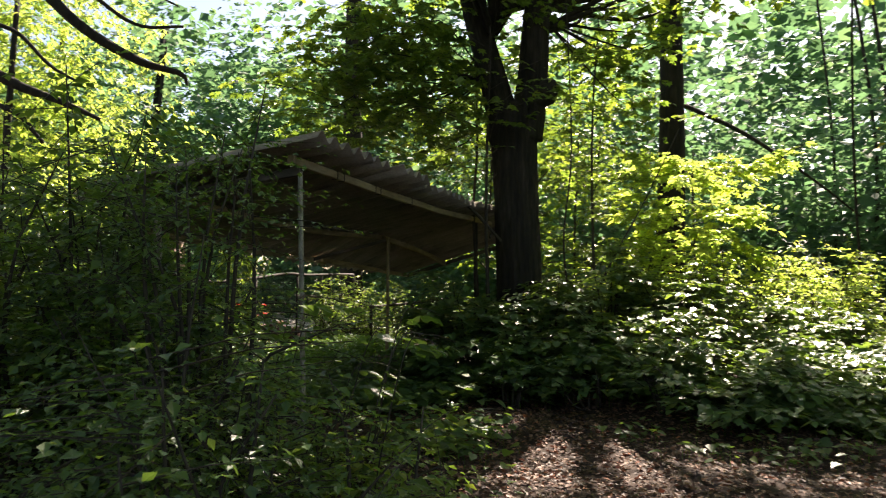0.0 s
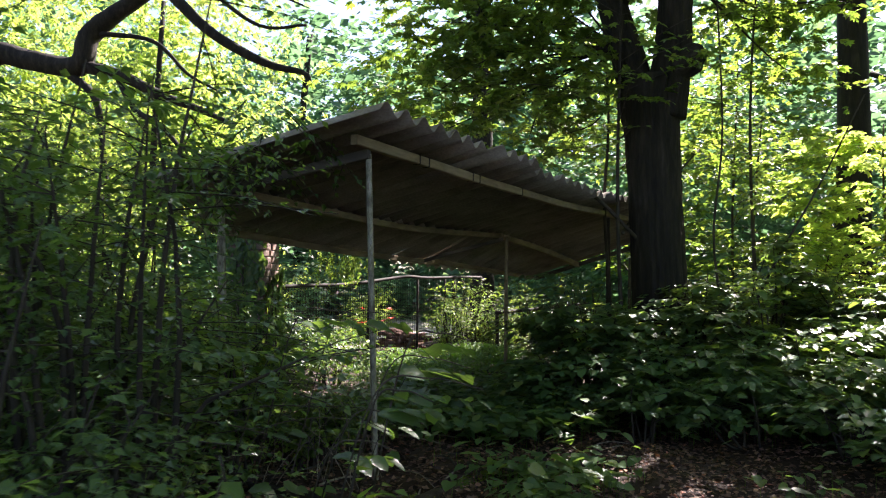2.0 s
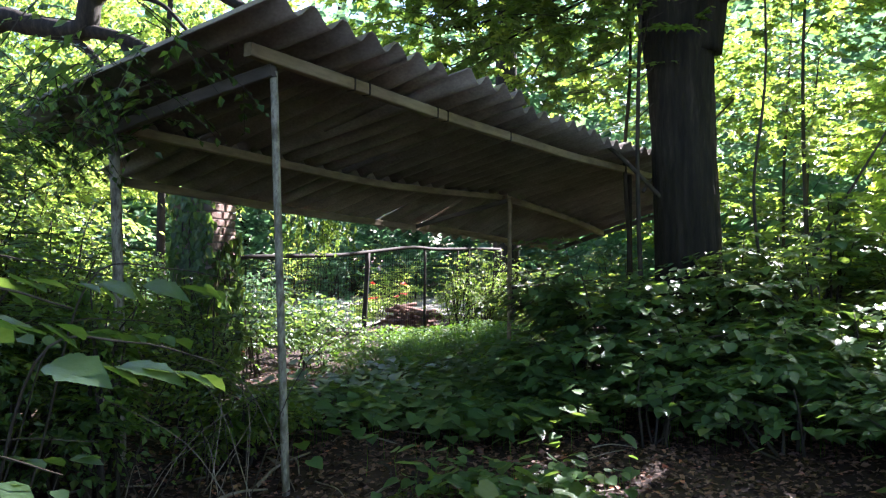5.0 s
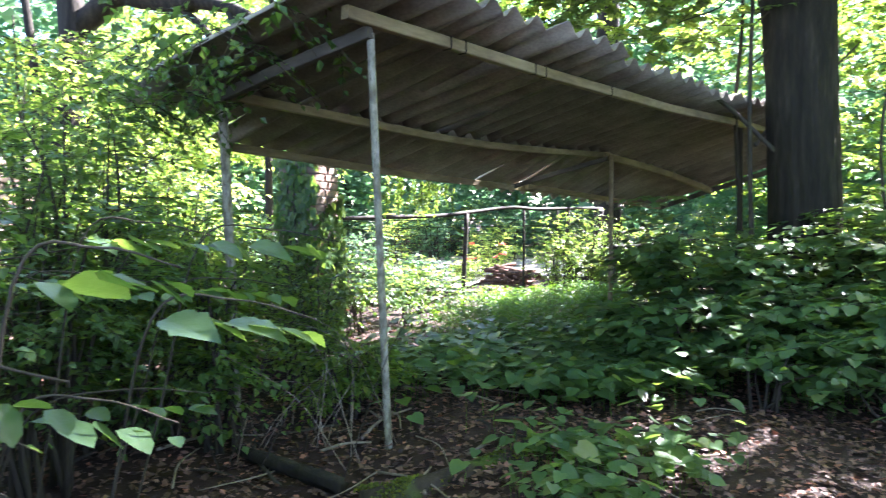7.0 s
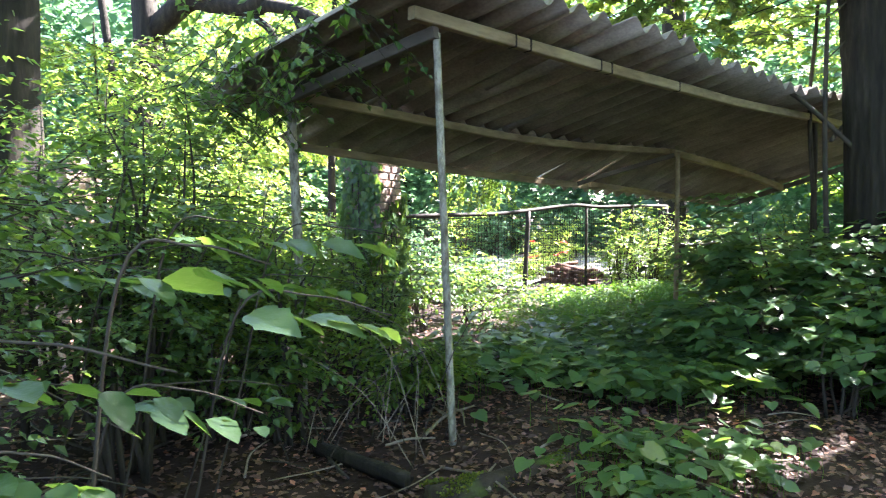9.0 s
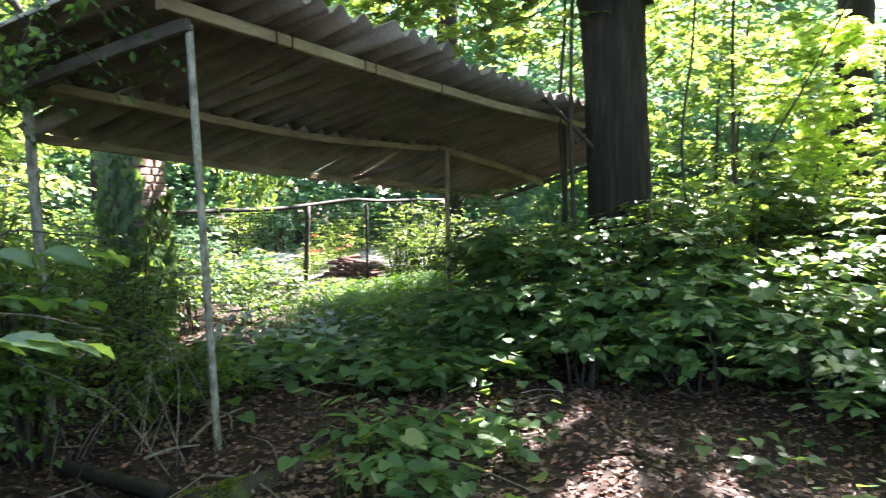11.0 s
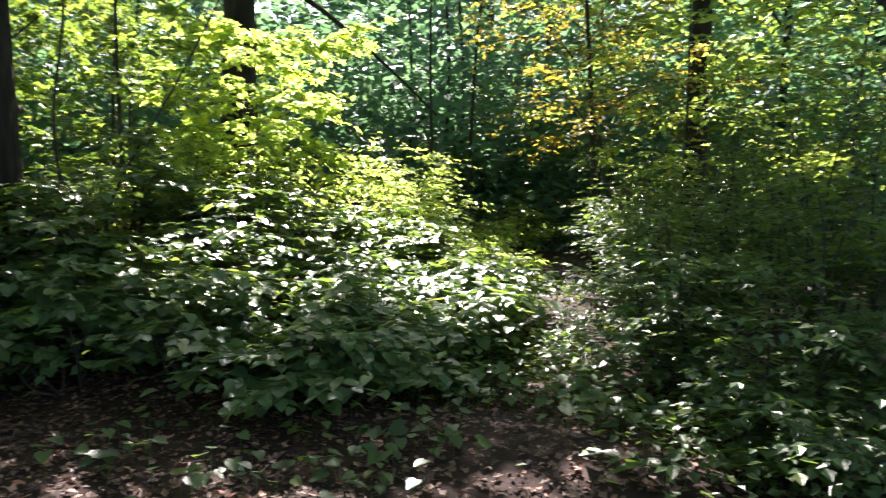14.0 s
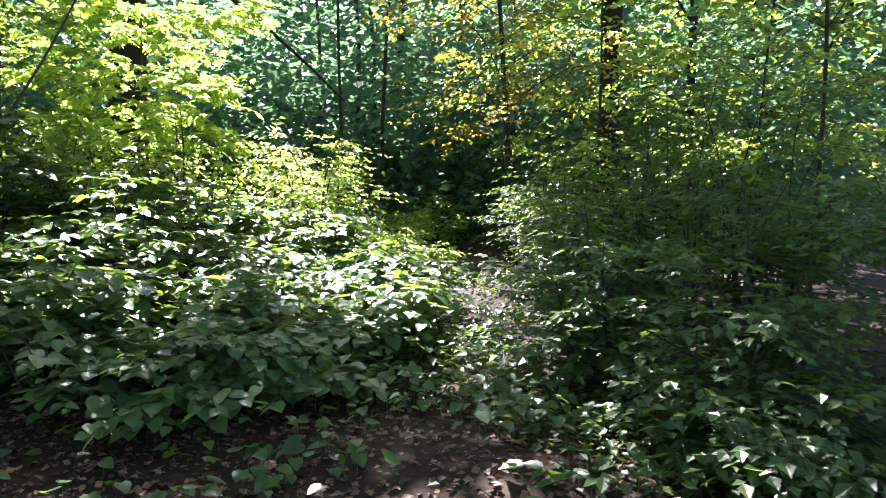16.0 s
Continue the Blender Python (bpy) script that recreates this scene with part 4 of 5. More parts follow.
# unseen trees added behind and beside the walker, whose crowns shade the path
for x, y, h in ((-9.5, -7.5, 15), (-7.5, 5.5, 14), (-6.6, 0.9, 12), (-4.6, -7.6, 13)):
    tree(rng, (x, y), h, 0.25, 6.0, 3.6, 20, 420, 8, 0.22, M_MAPLE, FLAT, "unseen forest tree added to shade the footpath", "tree", (0, 0), None, 1.1)

# another tree added out of view, with boughs that cut sun and skylight
broad = tree(rng, (3.0, -11.6), 15, 0.25, 4.6, 5.4, 24, 720, 8, 0.2, M_MAPLE, FLAT, "unseen broad-crowned tree added to shade the footpath", "tree", (0, 0), None, 1.1)
crown_cloud(broad, rng, (4.1, 4.4, 7.5), (2.8, 1.5, 0.6), 700, 9, 0.17, M_MAPLE, FLAT, 0.8, 10, (0, 0.1, 5.2))
crown_cloud(broad, rng, (-3.2, 7.2, 10.0), (3.2, 2.6, 0.8), 330, 9, 0.22, M_MAPLE, FLAT, 1.0, 14, (0, 0.4, 9.0))
# branch with hanging leaves over the bright bushes
stick([(10.6, -3.2, 5.2), (10.0, -4.22, 4.48), (9.68, -4.97, 3.84), (9.39, -5.63, 3.21), (9.13, -6.2, 2.61)], 0.05, M_BARK, "long dark bare bough slanting down over the bushes", "hanging_bough", 0.015)

# ---- shrubs ----
rng = np.random.default_rng(33)
S = "dense dark green shrub with small oval leaves"
B = "low shrub with broad heart-shaped green leaves"
# big soft-leaved bush between the shelter and the path
for x, y, r, h in ((2.8, -0.5, 0.7, 1.0), (3.2, -1.3, 0.9, 1.1), (3.6, -0.4, 0.9, 1.7), (3.2, -2.0, 0.8, 0.9), (4.1, -2.3, 1.0, 1.7), (3.2, -2.7, 1.0, 1.05), (4.6, -3.4, 1.0, 1.6), (3.3, -3.6, 1.0, 0.9), (5.2, -1.9, 1.0, 2.0), (5.6, -4.6, 1.0, 1.3), (4.3, -4.5, 1.0, 0.9), (6.3, -3.3, 1.1, 2.0), (2.7, -4.3, 0.8, 0.65), (3.5, -5.2, 0.8, 0.7), (4.7, -5.6, 0.9, 0.8), (4.3, -1.2, 0.9, 1.75), (2.1, -3.7, 0.6, 0.5), (5.4, -2.9, 1.0, 1.8), (6.6, -5.3, 1.0, 1.2)):
    shrub(rng, (x, y), r, h, 16, 245, 7, 0.1, M_BROAD, HEART, B, "shrub", "broad-leaved bushes beside the path", twig_len=0.5, low=0.42, tilt=0.2, drop=0.3, rise=0.08, flat=0.22)
for x, y, r, h in ((2.4, -1.3, 0.4, 0.6), (2.5, -2.2, 0.45, 0.65), (2.3, -3.0, 0.45, 0.6)):
    shrub(rng, (x, y), r, h, 7, 28, 7, 0.09, M_BROAD, HEART, "thin low shrub with heart-shaped leaves over the litter", "shrub", "thin shrubs before the bushes", twig_len=0.45, low=0.35, tilt=0.22, drop=0.25, rise=0.1, flat=0.2)
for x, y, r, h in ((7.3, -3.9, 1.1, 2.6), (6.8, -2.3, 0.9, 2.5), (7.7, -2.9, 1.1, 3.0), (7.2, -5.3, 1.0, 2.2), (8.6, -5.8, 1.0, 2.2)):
    shrub(rng, (x, y), r, h, 14, 200, 8, 0.085, M_SUNLIT, OVATE, "tall sunlit yellow-green bush in the glade", "shrub", "sunlit bushes in the glade", twig_len=0.55, low=0.35, tilt=0.25, drop=0.35, rise=0.15, flat=0.3)
# dark thicket at the start of the path
for x, y, r, h in ((-3.95, -1.95, 0.55, 1.5), (-3.45, -1.5, 0.65, 1.6), (-2.95, -1.15, 0.6, 2.6), (-2.9, -0.55, 0.5, 2.5), (-4.3, -1.3, 0.7, 1.6), (-4.5, -2.0, 0.5, 1.15), (-3.2, -0.2, 0.8, 2.7), (-4.4, -0.3, 0.9, 2.2), (-1.6, 0.8, 0.6, 1.9), (-2.6, 0.6, 0.55, 2.5), (-1.25, 1.3, 0.6, 2.3), (-2.0, 1.7, 0.8, 2.5), (-3.4, 1.3, 1.0, 2.5), (-2.6, 2.7, 1.0, 2.6), (-1.3, 2.5, 0.8, 2.4), (-4.8, 1.2, 0.9, 2.2)):
    shrub(rng, (x, y), r, h, 14, 420 if y < -0.8 else 370, 12 if y < -0.8 else 9, 0.032 if y < -0.8 else 0.055, M_SHRUB, OVATE, S, "shrub", "thicket beside the path", twig_len=0.45, low=0.22, tilt=0.28, drop=0.3)
for x, y, r, h in ((-0.5, 3.0, 0.8, 2.0), (0.3, 2.9, 0.7, 1.6), (0.9, 4.0, 0.9, 2.0), (-0.2, 4.2, 0.9, 2.5), (2.0, 4.4, 0.9, 1.7), (1.0, 5.4, 1.1, 2.6), (-2.6, 4.2, 1.0, 2.8), (3.0, 5.0, 0.9, 1.5), (2.6, 3.4, 0.7, 1.2), (3.7, 3.5, 0.7, 0.95), (-0.9, 1.0, 0.5, 0.9)):
    shrub(rng, (x, y), r, h, 13, 210, 8, 0.065, M_MAPLE if h > 1.9 else M_SHRUB, OVATE, "loose green shrub growing behind the shelter", "shrub", "shrubs behind the shelter", twig_len=0.45, low=0.25)
for x, y, r, h in ((-3.3, -2.05, 0.42, 1.2), (-3.05, -1.75, 0.35, 1.15), (-2.75, -1.85, 0.3, 0.85)):
    shrub(rng, (x, y), r, h, 10, 150, 9, 0.05, M_MAPLE, OVATE, "light green bramble-like shrub catching the sun", "shrub", "sunlit shrubs at the thicket's edge", twig_len=0.38, low=0.3, tilt=0.25, drop=0.25)
# light leaves round the grey posts
for x, y, r, h in ((-0.65, 0.75, 0.4, 1.35), (0.1, 2.3, 0.5, 1.6), (0.65, 1.7, 0.4, 1.2), (-0.75, 1.7, 0.4, 1.8), (0.3, 0.75, 0.25, 0.75), (-0.9, 1.3, 0.45, 1.7), (-0.3, 1.85, 0.45, 1.65), (0.45, 2.6, 0.5, 1.6), (-0.4, 2.4, 0.5, 1.9)):
    shrub(rng, (x, y), r, h, 9, 200, 8, 0.055, M_MAPLE, OVATE, "light green sapling growing round the grey posts", "shrub", "saplings under the roof's end", twig_len=0.35, low=0.2)
# along the footpath, far side
for x, y, r, h in ((1.7, -6.4, 0.7, 1.1), (2.6, -6.9, 0.8, 1.4), (3.5, -7.3, 0.9, 1.6), (4.7, -7.8, 1.0, 1.7), (1.2, -7.3, 0.9, 1.8), (2.2, -8.2, 1.0, 2.3), (3.5, -8.8, 1.1, 2.7), (5.1, -9.1, 1.1, 2.7), (6.3, -8.5, 1.0, 2.0), (0.7, -6.5, 0.6, 1.0), (0.2, -7.6, 0.9, 2.0), (7.5, -9.4, 1.1, 2.2), (6.3, -10.7, 1.2, 3.0), (8.8, -9.9, 1.0, 1.8), (0.9, -9.5, 1.2, 3.0), (0.1, -6.3, 0.5, 0.7)):
    shrub(rng, (x, y), r, h, 10, 270, 8, 0.078, M_SHRUB, OVATE, "shrub with layered oval green leaves", "shrub", "shrubs along the footpath", twig_len=0.48, low=0.15, tilt=0.2, drop=0.2, rise=0.12, flat=0.3)
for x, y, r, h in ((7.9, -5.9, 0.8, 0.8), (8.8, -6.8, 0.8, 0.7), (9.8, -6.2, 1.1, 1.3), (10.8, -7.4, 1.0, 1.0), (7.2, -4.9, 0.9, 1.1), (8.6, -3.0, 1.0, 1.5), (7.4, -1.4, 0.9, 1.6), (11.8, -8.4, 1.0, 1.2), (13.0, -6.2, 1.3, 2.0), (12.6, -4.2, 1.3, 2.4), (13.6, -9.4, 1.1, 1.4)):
    shrub(rng, (x, y), r, h, 13, 190, 8, 0.09, M_SUNLIT, OVATE, "sunlit yellow-green bush in the glade", "shrub", "sunlit bushes in the glade", twig_len=0.5, low=0.2)
# hedge-like bush behind the rear fence
for x, y, r, h in ((7.25, 3.6, 0.5, 1.45), (7.9, 3.6, 0.75, 1.7), (8.6, 3.5, 0.75, 1.6), (9.8, 3.4, 0.9, 1.45), (10.8, 3.2, 1.0, 1.6), (8.3, 2.9, 0.5, 0.8), (11.8, 2.6, 1.0, 1.8)):
    shrub(rng, (x, y), r, h, 16, 240, 9, 0.06, M_MAPLE, LONG, "yellow-green fine-leaved bush behind the fence", "shrub", "bushes by the rear fence", twig_len=0.4, low=0.1)
# sunlit plants right of the fence gap and in the clearing
for x, y, r, h in ((4.6, 5.2, 0.8, 1.0), (5.6, 5.6, 0.7, 0.8), (4.2, 6.6, 1.0, 1.6), (6.0, 7.4, 1.0, 1.4), (13.5, 12.5, 1.6, 2.2), (16, 11.5, 1.8, 2.4)):
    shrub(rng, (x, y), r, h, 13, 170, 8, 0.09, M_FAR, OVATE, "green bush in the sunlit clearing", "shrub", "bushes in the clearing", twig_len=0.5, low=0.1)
for x, y, r, h in ((9.4, 7.2, 0.6, 0.5), (12.6, 9.4, 0.9, 1.0), (14.5, 10.8, 1.2, 1.5), (16.5, 14.5, 1.8, 3.0), (12.0, 12.5, 1.4, 2.2)):
    shrub(rng, (x, y), r, h, 13, 150, 8, 0.10, M_SUNLIT, LONG, "pale sunlit bush in the clearing", "shrub", "bushes in the clearing", twig_len=0.5, low=0.1)
shrub(rng, (0.95, 2.75), 0.5, 1.5, 12, 150, 8, 0.06, M_SHRUB, OVATE, "dark ivy-like shrub against the brick pillar", "shrub", twig_len=0.35, low=0.1)
shrub(rng, (1.35, 2.45), 0.45, 1.45, 12, 150, 8, 0.06, M_SHRUB, OVATE, "dark ivy-like shrub against the brick pillar", "shrub", twig_len=0.3, low=0.1)
# yellowing branchy trees over the path's far end
tree(rng, (8.6, -8.9), 6.5, 0.06, 1.9, 1.9, 22, 420, 10, 0.085, M_YELLOW, OVATE, "slender tree with yellowing autumn leaves", "yellowing_tree", (0.0, 0.05), M_STEM, 0.7, sides=8)
tree(rng, (12.0, -10.5), 7, 0.03, 2.0, 2.2, 22, 460, 9, 0.11, M_MAPLE, OVATE, "young leafy tree beyond the footpath", "young_tree", (0, 0), M_STEM, 0.8, sides=8)
tree(rng, (7.0, -12.6), 7.5, 0.03, 1.8, 2.4, 24, 560, 9, 0.11, M_MAPLE, OVATE, "young leafy tree beyond the footpath", "young_tree", (0, 0), M_STEM, 0.8, sides=8)
# these two take the brighter leaf, to look lit
tree(rng, (4.2, -10.8), 7, 0.03, 1.5, 2.3, 24, 600, 9, 0.11, M_SUNLIT, OVATE, "young leafy tree beside the footpath", "young_tree", (0, 0), M_STEM, 0.8, sides=8)
tree(rng, (7.4, -9.8), 6, 0.03, 1.4, 1.9, 22, 520, 9, 0.10, M_SUNLIT, OVATE, "young tree with sunlit leaves beside the footpath", "young_tree", (0, 0), M_STEM, 0.7, sides=8)
tree(rng, (0.2, 6.6), 3.9, 0.03, 1.2, 1.5, 20, 420, 9, 0.09, M_MAPLE, OVATE, "young leafy tree behind the brick pillar", "young_tree", (0, 0), M_STEM, 0.8, sides=8)
tree(rng, (2.4, 8.0), 4.2, 0.03, 1.2, 1.7, 20, 420, 9, 0.11, M_SUNLIT, OVATE, "young sunlit tree behind the shelter", "young_tree", (0, 0), M_STEM, 0.8, sides=8)
tree(rng, (-3.8, 6.2), 7, 0.03, 1.6, 2.3, 24, 560, 9, 0.10, M_MAPLE, OVATE, "young leafy tree behind the thicket", "young_tree", (0, 0), M_STEM, 0.8, sides=8)


# low ground cover
def cover(rng, n, spots, h, size, leaf, shape, name, label):
    i = rng.integers(0, len(spots), n)
    s = np.array(spots)[i]
    p = s[:, :2] + rng.normal(0, 0.5, (n, 2)) * s[:, 2:3]
    z = ground_z(p[:, 0], p[:, 1])
    a = rng.uniform(0, 6.28, n)
    hh = h * rng.uniform(0.3, 1.0, n)
    pos = np.stack([p[:, 0], p[:, 1], z + hh], -1)
    tip = np.stack([np.cos(a), np.sin(a), rng.normal(-0.15, 0.15, n)], -1)
    up = np.array([0, 0, 1.0]) + rng.normal(0, 0.22, (n, 3))
    v, f = blades(shape, pos, tip, up, size * rng.lognormal(0, 0.25, n))
    ob = thing(name, (0, 0, 0), label, "ground cover", kind="stuff")
    child("foliage", mesh_from("foliage", v, f, leaf, shape is HEART), ob)
    pos, z = pos[:: 1 if n < 2000 else 5], z[:: 1 if n < 2000 else 5]
    n = len(pos)
    foot = pos.copy()
    foot[:, 2] = z - 0.01
    v, f = twig_mesh((foot, (foot + pos) / 2 + rng.normal(0, 0.01, (n, 3)), pos), 0.002)
    child("stalks", mesh_from("stalks", v, f, M_FERN), ob)


cover(rng, 2600, [(1.6, 0.6, 1.0), (2.4, 0.2, 0.9), (1.2, 1.2, 0.8), (2.8, 1.2, 1.0), (2.0, -0.3, 0.6), (3.4, 0.4, 0.9)], 0.32, 0.10, M_BROAD, HEART, "ground_cover", "heart-shaped green leaves carpeting the shelter floor")
cover(rng, 950, [(2.8, -0.6, 0.4), (2.9, -1.5, 0.45), (3.0, -2.5, 0.5), (2.7, -3.3, 0.45), (2.4, -4.2, 0.5), (3.2, -5.0, 0.5)], 0.42, 0.09, M_BROAD, HEART, "ground_cover", "broad green leaves spreading from the bushes")
cover(rng, 330, [(0.25, -1.15, 0.45), (0.55, -1.0, 0.4), (-0.1, -1.35, 0.4), (0.8, -1.3, 0.4)], 0.2, 0.085, M_BROAD, HEART, "ground_cover", "broad green leaves around the mossy log")
cover(rng, 150, [(0.7, -3.9, 0.5), (1.1, -4.4, 0.4), (0.9, -3.3, 0.5), (1.3, -2.7, 0.4), (1.6, -3.6, 0.5)], 0.16, 0.075, M_SHRUB, HEART, "ground_cover", "low dark broad-leaved seedlings on the litter")
cover(rng, 9000, [(4.2, 2.2, 1.0), (5.2, 2.4, 1.0), (6.2, 2.4, 1.0), (5.6, 3.2, 0.8), (3.6, 2.4, 0.7), (7.0, 2.6, 0.8)], 0.38, 0.06, M_FERN, LONG, "ground_cover", "bright green ferny ground cover under the roof")
cover(rng, 3000, [(2.4, -5.0, 1.0), (3.4, -5.3, 1.0), (1.2, -6.2, 0.8), (4.6, -6.6, 1.0), (6.0, -7.2, 1.2), (0.2, -5.9, 0.6)], 0.2, 0.06, M_SHRUB, OVATE, "ground_cover", "low green herbs edging the footpath")
cover(rng, 520, [(1.9, -5.7, 0.5), (2.7, -5.9, 0.6), (1.2, -5.6, 0.4), (3.4, -6.1, 0.6), (2.2, -4.9, 0.4)], 0.25, 0.075, M_BROAD, HEART, "ground_cover", "broad-leaved seedlings creeping over the footpath")


def big_spray(at, way, k, size, label, n_side=2):
    """A foreground branch with a few large leaves."""
    ob = thing("leafy_branch", at, label, "branch", "large-leaved branches by the path")
    d = np.array(way, float)
    L = np.linalg.norm(d)
    foot = np.array([-0.5 * d[0] - 0.05, -0.5 * d[1] + 0.12, -at[2]])
    c = curve([foot, foot * 0.45 + 0.03, (0, 0, 0), d * 0.5 + np.array([0, 0, 0.04]), d], 6)
    v, f = tube(c, (0.0042, 0.0015), 6)
    child("stem", mesh_from("stem", v, f, M_STEM, True), ob)
    r = np.random.default_rng(int(abs(at[0] * 100 + at[1] * 37)))
    pos, tip, up, sz, tw = sprays(r, np.zeros((1, 3)), d[None], np.array([L]), k, size, 0.1, 0.2, 0.2)
    for p, t, u, s in zip(pos, tip, up, sz):
        v, f = blades(BROADLEAF if size > 0.1 else ROUND, p[None], t[None], u[None], np.array([s]))
        child("leaf", mesh_from("leaf", v, f, M_BROAD if size > 0.1 else M_SHRUB, True), ob)


for p, d, k, size in (((-2.16, -1.6, 1.12), (0.26, -0.2, -0.01), 6, 0.12), ((-2.5, -1.9, 1.23), (0.18, -0.13, 0.02), 6, 0.09), ((-1.72, -1.0, 1.25), (0.36, -0.22, 0.0), 6, 0.13), ((-2.1, -1.1, 1.27), (0.25, -0.2, 0.01), 6, 0.12),
                      ((-2.8, -2.0, 1.14), (0.27, -0.18, 0.0), 9, 0.07), ((-2.95, -2.1, 1.13), (0.12, -0.1, 0.02), 6, 0.08), ((-2.42, -1.62, 0.97), (0.22, -0.16, -0.02), 7, 0.075), ((-2.68, -1.75, 0.93), (0.17, -0.13, 0.0), 7, 0.085),
                      ((-2.4, -0.78, 1.17), (0.3, -0.22, 0.0), 8, 0.10), ((-2.2, -1.0, 0.82), (0.4, -0.2, 0.02), 8, 0.10), ((-2.7, -1.9, 0.72), (0.25, -0.1, 0.02), 8, 0.085), ((-2.6, -1.3, 0.75), (0.3, -0.2, 0.0), 8, 0.09), ((-1.5, -0.4, 1.05), (0.4, -0.2, 0.0), 8, 0.11), ((-2.0, -0.3, 1.1), (0.35, -0.3, 0.0), 8, 0.11)):
    big_spray(p, d, k, size, "branch of green pointed leaves hanging over the path")
for p, d in (((0.2, -5.4, 0.12), (0.3, 0.25, 0.05)), ((0.6, -5.7, 0.15), (0.35, -0.1, 0.05))):
    big_spray(p, d, 7, 0.13, "low plant with broad leaves beside the path")

# climber over the roof's end
vine = thing("climbing_vine", (-0.55, 1.0, 2.2), "leafy climbing vine sprawling over the roof edge", "vine")
n = 150
b = np.stack([rng.normal(-0.1, 0.35, n), rng.normal(0.1, 0.55, n), rng.normal(0.06, 0.12, n)], -1)
b[:, 2] -= 0.24 * b[:, 1]
a = rng.uniform(0, 6.28, n)
pos, tip, up, sz, t3 = sprays(rng, b, np.stack([np.cos(a), np.sin(a), rng.normal(-0.2, 0.3, n)], -1), rng.uniform(0.2, 0.5, n), 8, 0.06, 0.4)
v, f = blades(OVATE, pos, tip, up, sz)
child("leaves", mesh_from("leaves", v, f, M_SHRUB), vine)
v, f = twig_mesh(t3, 0.004)
tagged(child("stem_mass", mesh_from("stem_mass", v, f, M_STEM), vine), kind="stuff")


# strands of a climber hanging from the rear eaves
hang = thing("hanging_vine", (2.9, 2.5, 1.72), "drooping yellow-green climber strands hanging from the rear eaves", "vine")
strands, lp, lt = [], [], []
for i in range(46):
    x0, y0, L = rng.uniform(-0.55, 0.5), rng.uniform(-0.03, 0.3), rng.uniform(0.12, 0.34)
    c = curve([(x0, y0, 0.05 - 0.1 * x0), (x0 + rng.normal(0, 0.03), y0 + 0.04, -0.5 * L), (x0 + rng.normal(0, 0.05), y0 + 0.05, -L)], 5)
    strands.append(tube(c, (0.003, 0.0015), 4))
    i2 = rng.integers(0, len(c), 22)
    lp.append(c[i2])
    lt.append(np.stack([rng.normal(0, 0.6, 22), rng.normal(0, 0.6, 22), np.full(22, -1.0)], -1))
v, f = join(strands)
tagged(child("strand_mass", mesh_from("strand_mass", v, f, M_STEM), hang), kind="stuff")
lp, lt = np.vstack(lp), np.vstack(lt)
v, f = blades(LONG, lp, lt, rng.normal(0, 1, lp.shape), rng.uniform(0.03, 0.06, len(lp)))
tagged(child("leaves", mesh_from("leaves", v, f, M_MAPLE), hang), kind="stuff")


# ---- woods further off ----
def woods(rng, n, az, dist, top, size, leaf, name, label, low=0.0):
    """Leaf clumps standing in a belt round the place, thinner towards the top."""
    m = n // 26
    A, D = np.radians(rng.uniform(*az, m)), rng.uniform(*dist, m)
    H = low + (top - low) * rng.power(1.15, m) * rng.uniform(0.25, 1, m)
    c = np.stack([-3 + D * np.cos(A), -3 + D * np.sin(A), H], -1)
    p = np.repeat(c, 26, 0) + rng.normal(0, 1, (m * 26, 3)) * np.array([0.8, 0.8, 0.35])
    p[:, 2] = np.maximum(p[:, 2], 0.15)
    a = rng.uniform(0, 6.28, len(p))
    tip = np.stack([np.cos(a), np.sin(a), rng.normal(-0.25, 0.3, len(p))], -1)
    v, f = blades(FLAT, p, tip, np.array([0, 0, 1.0]) + rng.normal(0, 0.45, (len(p), 3)), size * rng.lognormal(0, 0.3, len(p)))
    tagged(new(name, mesh_from(name, v, f, leaf)), label, "woods", kind="stuff")


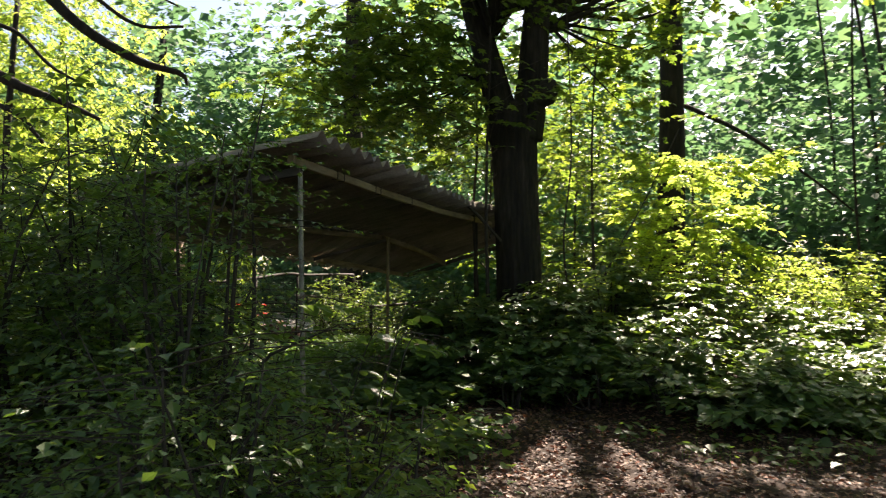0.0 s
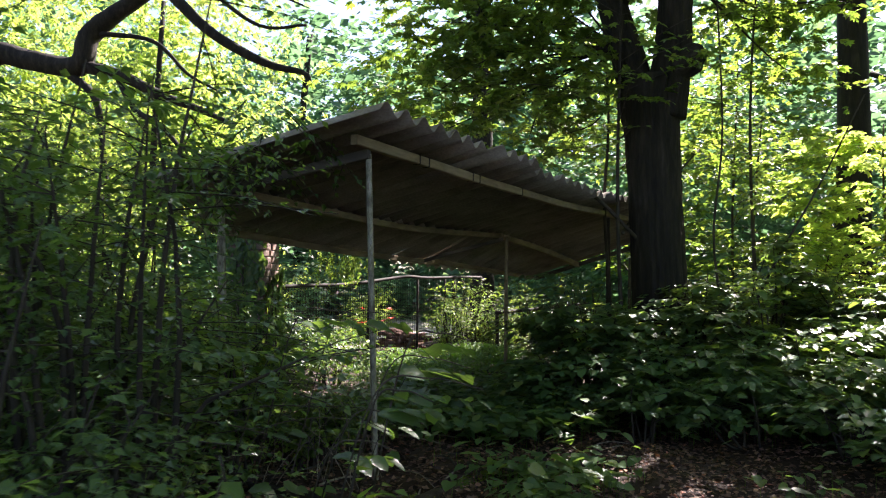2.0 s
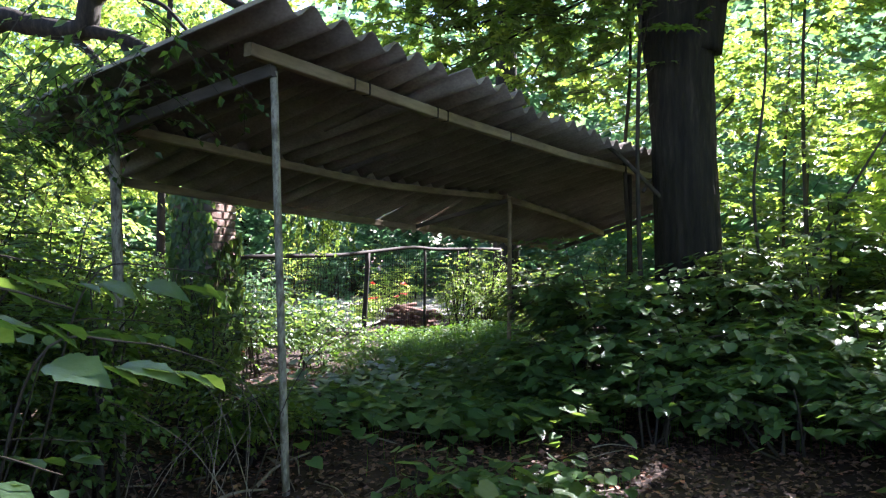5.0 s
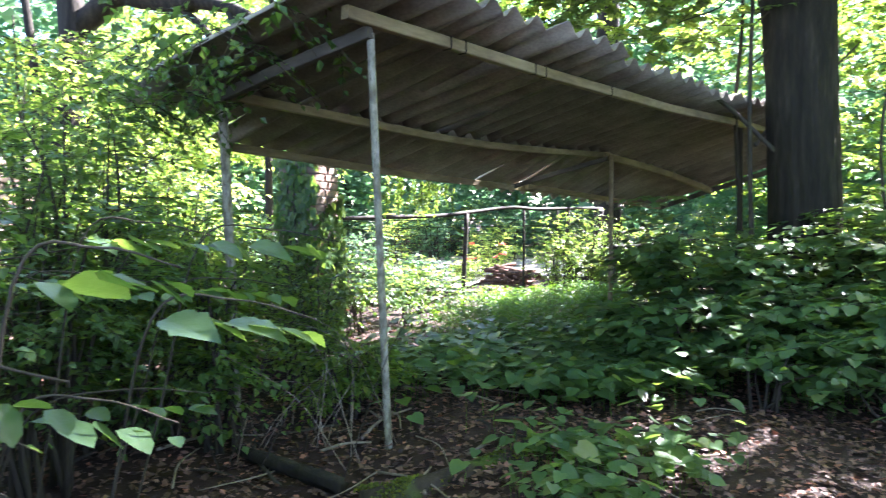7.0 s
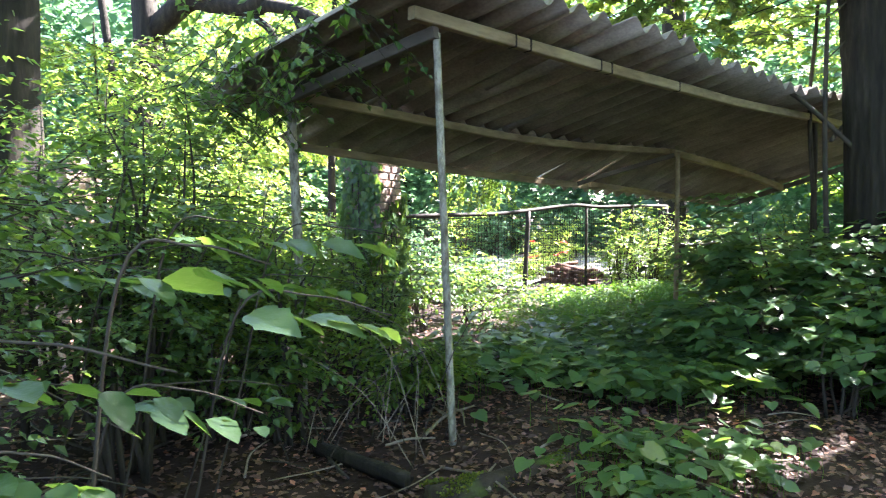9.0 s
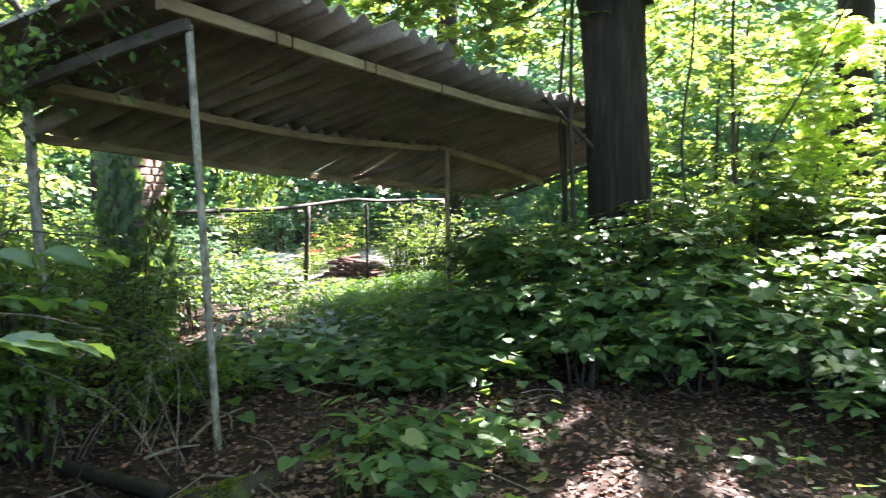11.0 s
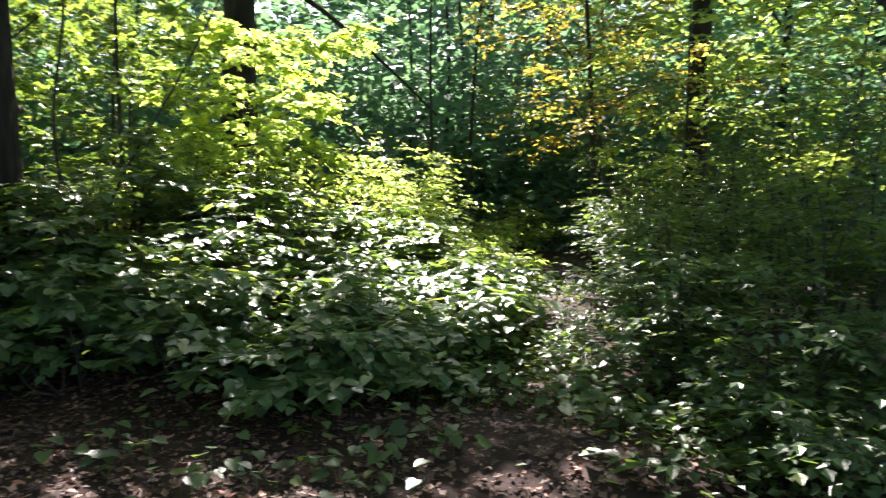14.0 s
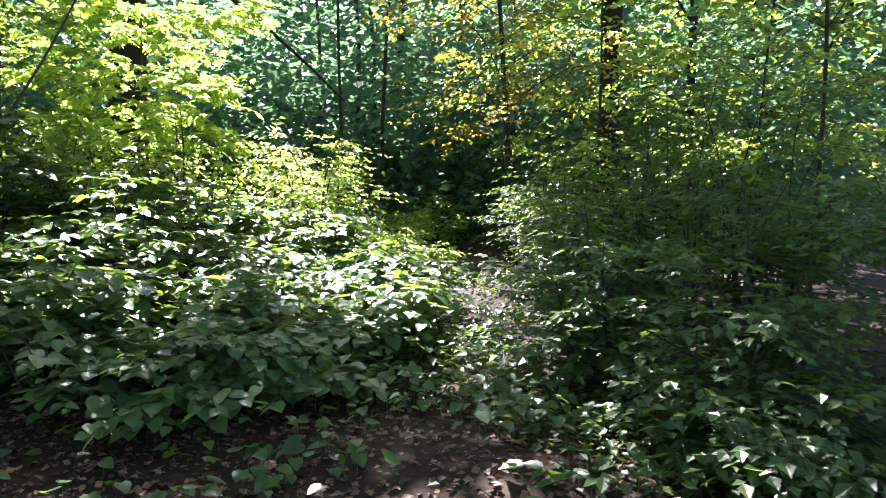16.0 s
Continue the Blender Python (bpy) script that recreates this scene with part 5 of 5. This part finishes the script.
rng = np.random.default_rng(77)
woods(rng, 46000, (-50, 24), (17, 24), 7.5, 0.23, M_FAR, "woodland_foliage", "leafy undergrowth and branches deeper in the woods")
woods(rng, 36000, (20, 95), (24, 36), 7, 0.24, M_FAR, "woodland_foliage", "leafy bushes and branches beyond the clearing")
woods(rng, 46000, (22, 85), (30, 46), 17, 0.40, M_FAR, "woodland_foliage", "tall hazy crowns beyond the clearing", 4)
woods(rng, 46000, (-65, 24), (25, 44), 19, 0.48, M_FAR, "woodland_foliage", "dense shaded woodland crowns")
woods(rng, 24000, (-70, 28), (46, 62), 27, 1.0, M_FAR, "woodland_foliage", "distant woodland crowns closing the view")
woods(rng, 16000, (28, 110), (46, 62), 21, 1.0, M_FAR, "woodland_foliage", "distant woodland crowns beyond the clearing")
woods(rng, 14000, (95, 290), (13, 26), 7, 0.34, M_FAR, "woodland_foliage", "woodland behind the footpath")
for i in range(11):
    A, D = math.radians(rng.choice([rng.uniform(-55, -20), rng.uniform(35, 100)])), rng.uniform(20, 42)
    x, y = -3 + D * math.cos(A), -3 + D * math.sin(A)
    if math.hypot(x - 14, y - 10) < 5:
        continue
    r = rng.uniform(0.07, 0.24)
    h = rng.uniform(9, 16)
    pts = np.array([(0, 0, 0), (rng.normal(0, 0.15), rng.normal(0, 0.15), h * 0.5), (rng.normal(0, 0.4), rng.normal(0, 0.4), h)])
    ob = thing("woodland_tree", (x, y, float(ground_z(x, y)) - 0.1), "slim dark trunk in the distant woods", "tree", "distant trunks")
    v, f = tube(curve(pts, 5), (r, r * 0.5), 8)
    child("trunk", mesh_from("trunk", v, f, M_BARK, True), ob)
for x, y, r in ((12.3, -6.9, 0.035), (13.4, -7.9, 0.05), (15.2, -7.6, 0.06), (16.6, -7.0, 0.05), (17.2, -8.6, 0.07)):
    ob = thing("woodland_tree", (x, y, float(ground_z(x, y)) - 0.1), "slim grey trunk in the distant woods", "tree", "distant trunks")
    v, f = tube(curve(np.array([(0, 0, 0), (rng.normal(0, 0.12), rng.normal(0, 0.12), 5), (rng.normal(0, 0.4), rng.normal(0, 0.4), 12)]), 5), (r, r * 0.6), 8)
    child("trunk", mesh_from("trunk", v, f, M_STEM, True), ob)
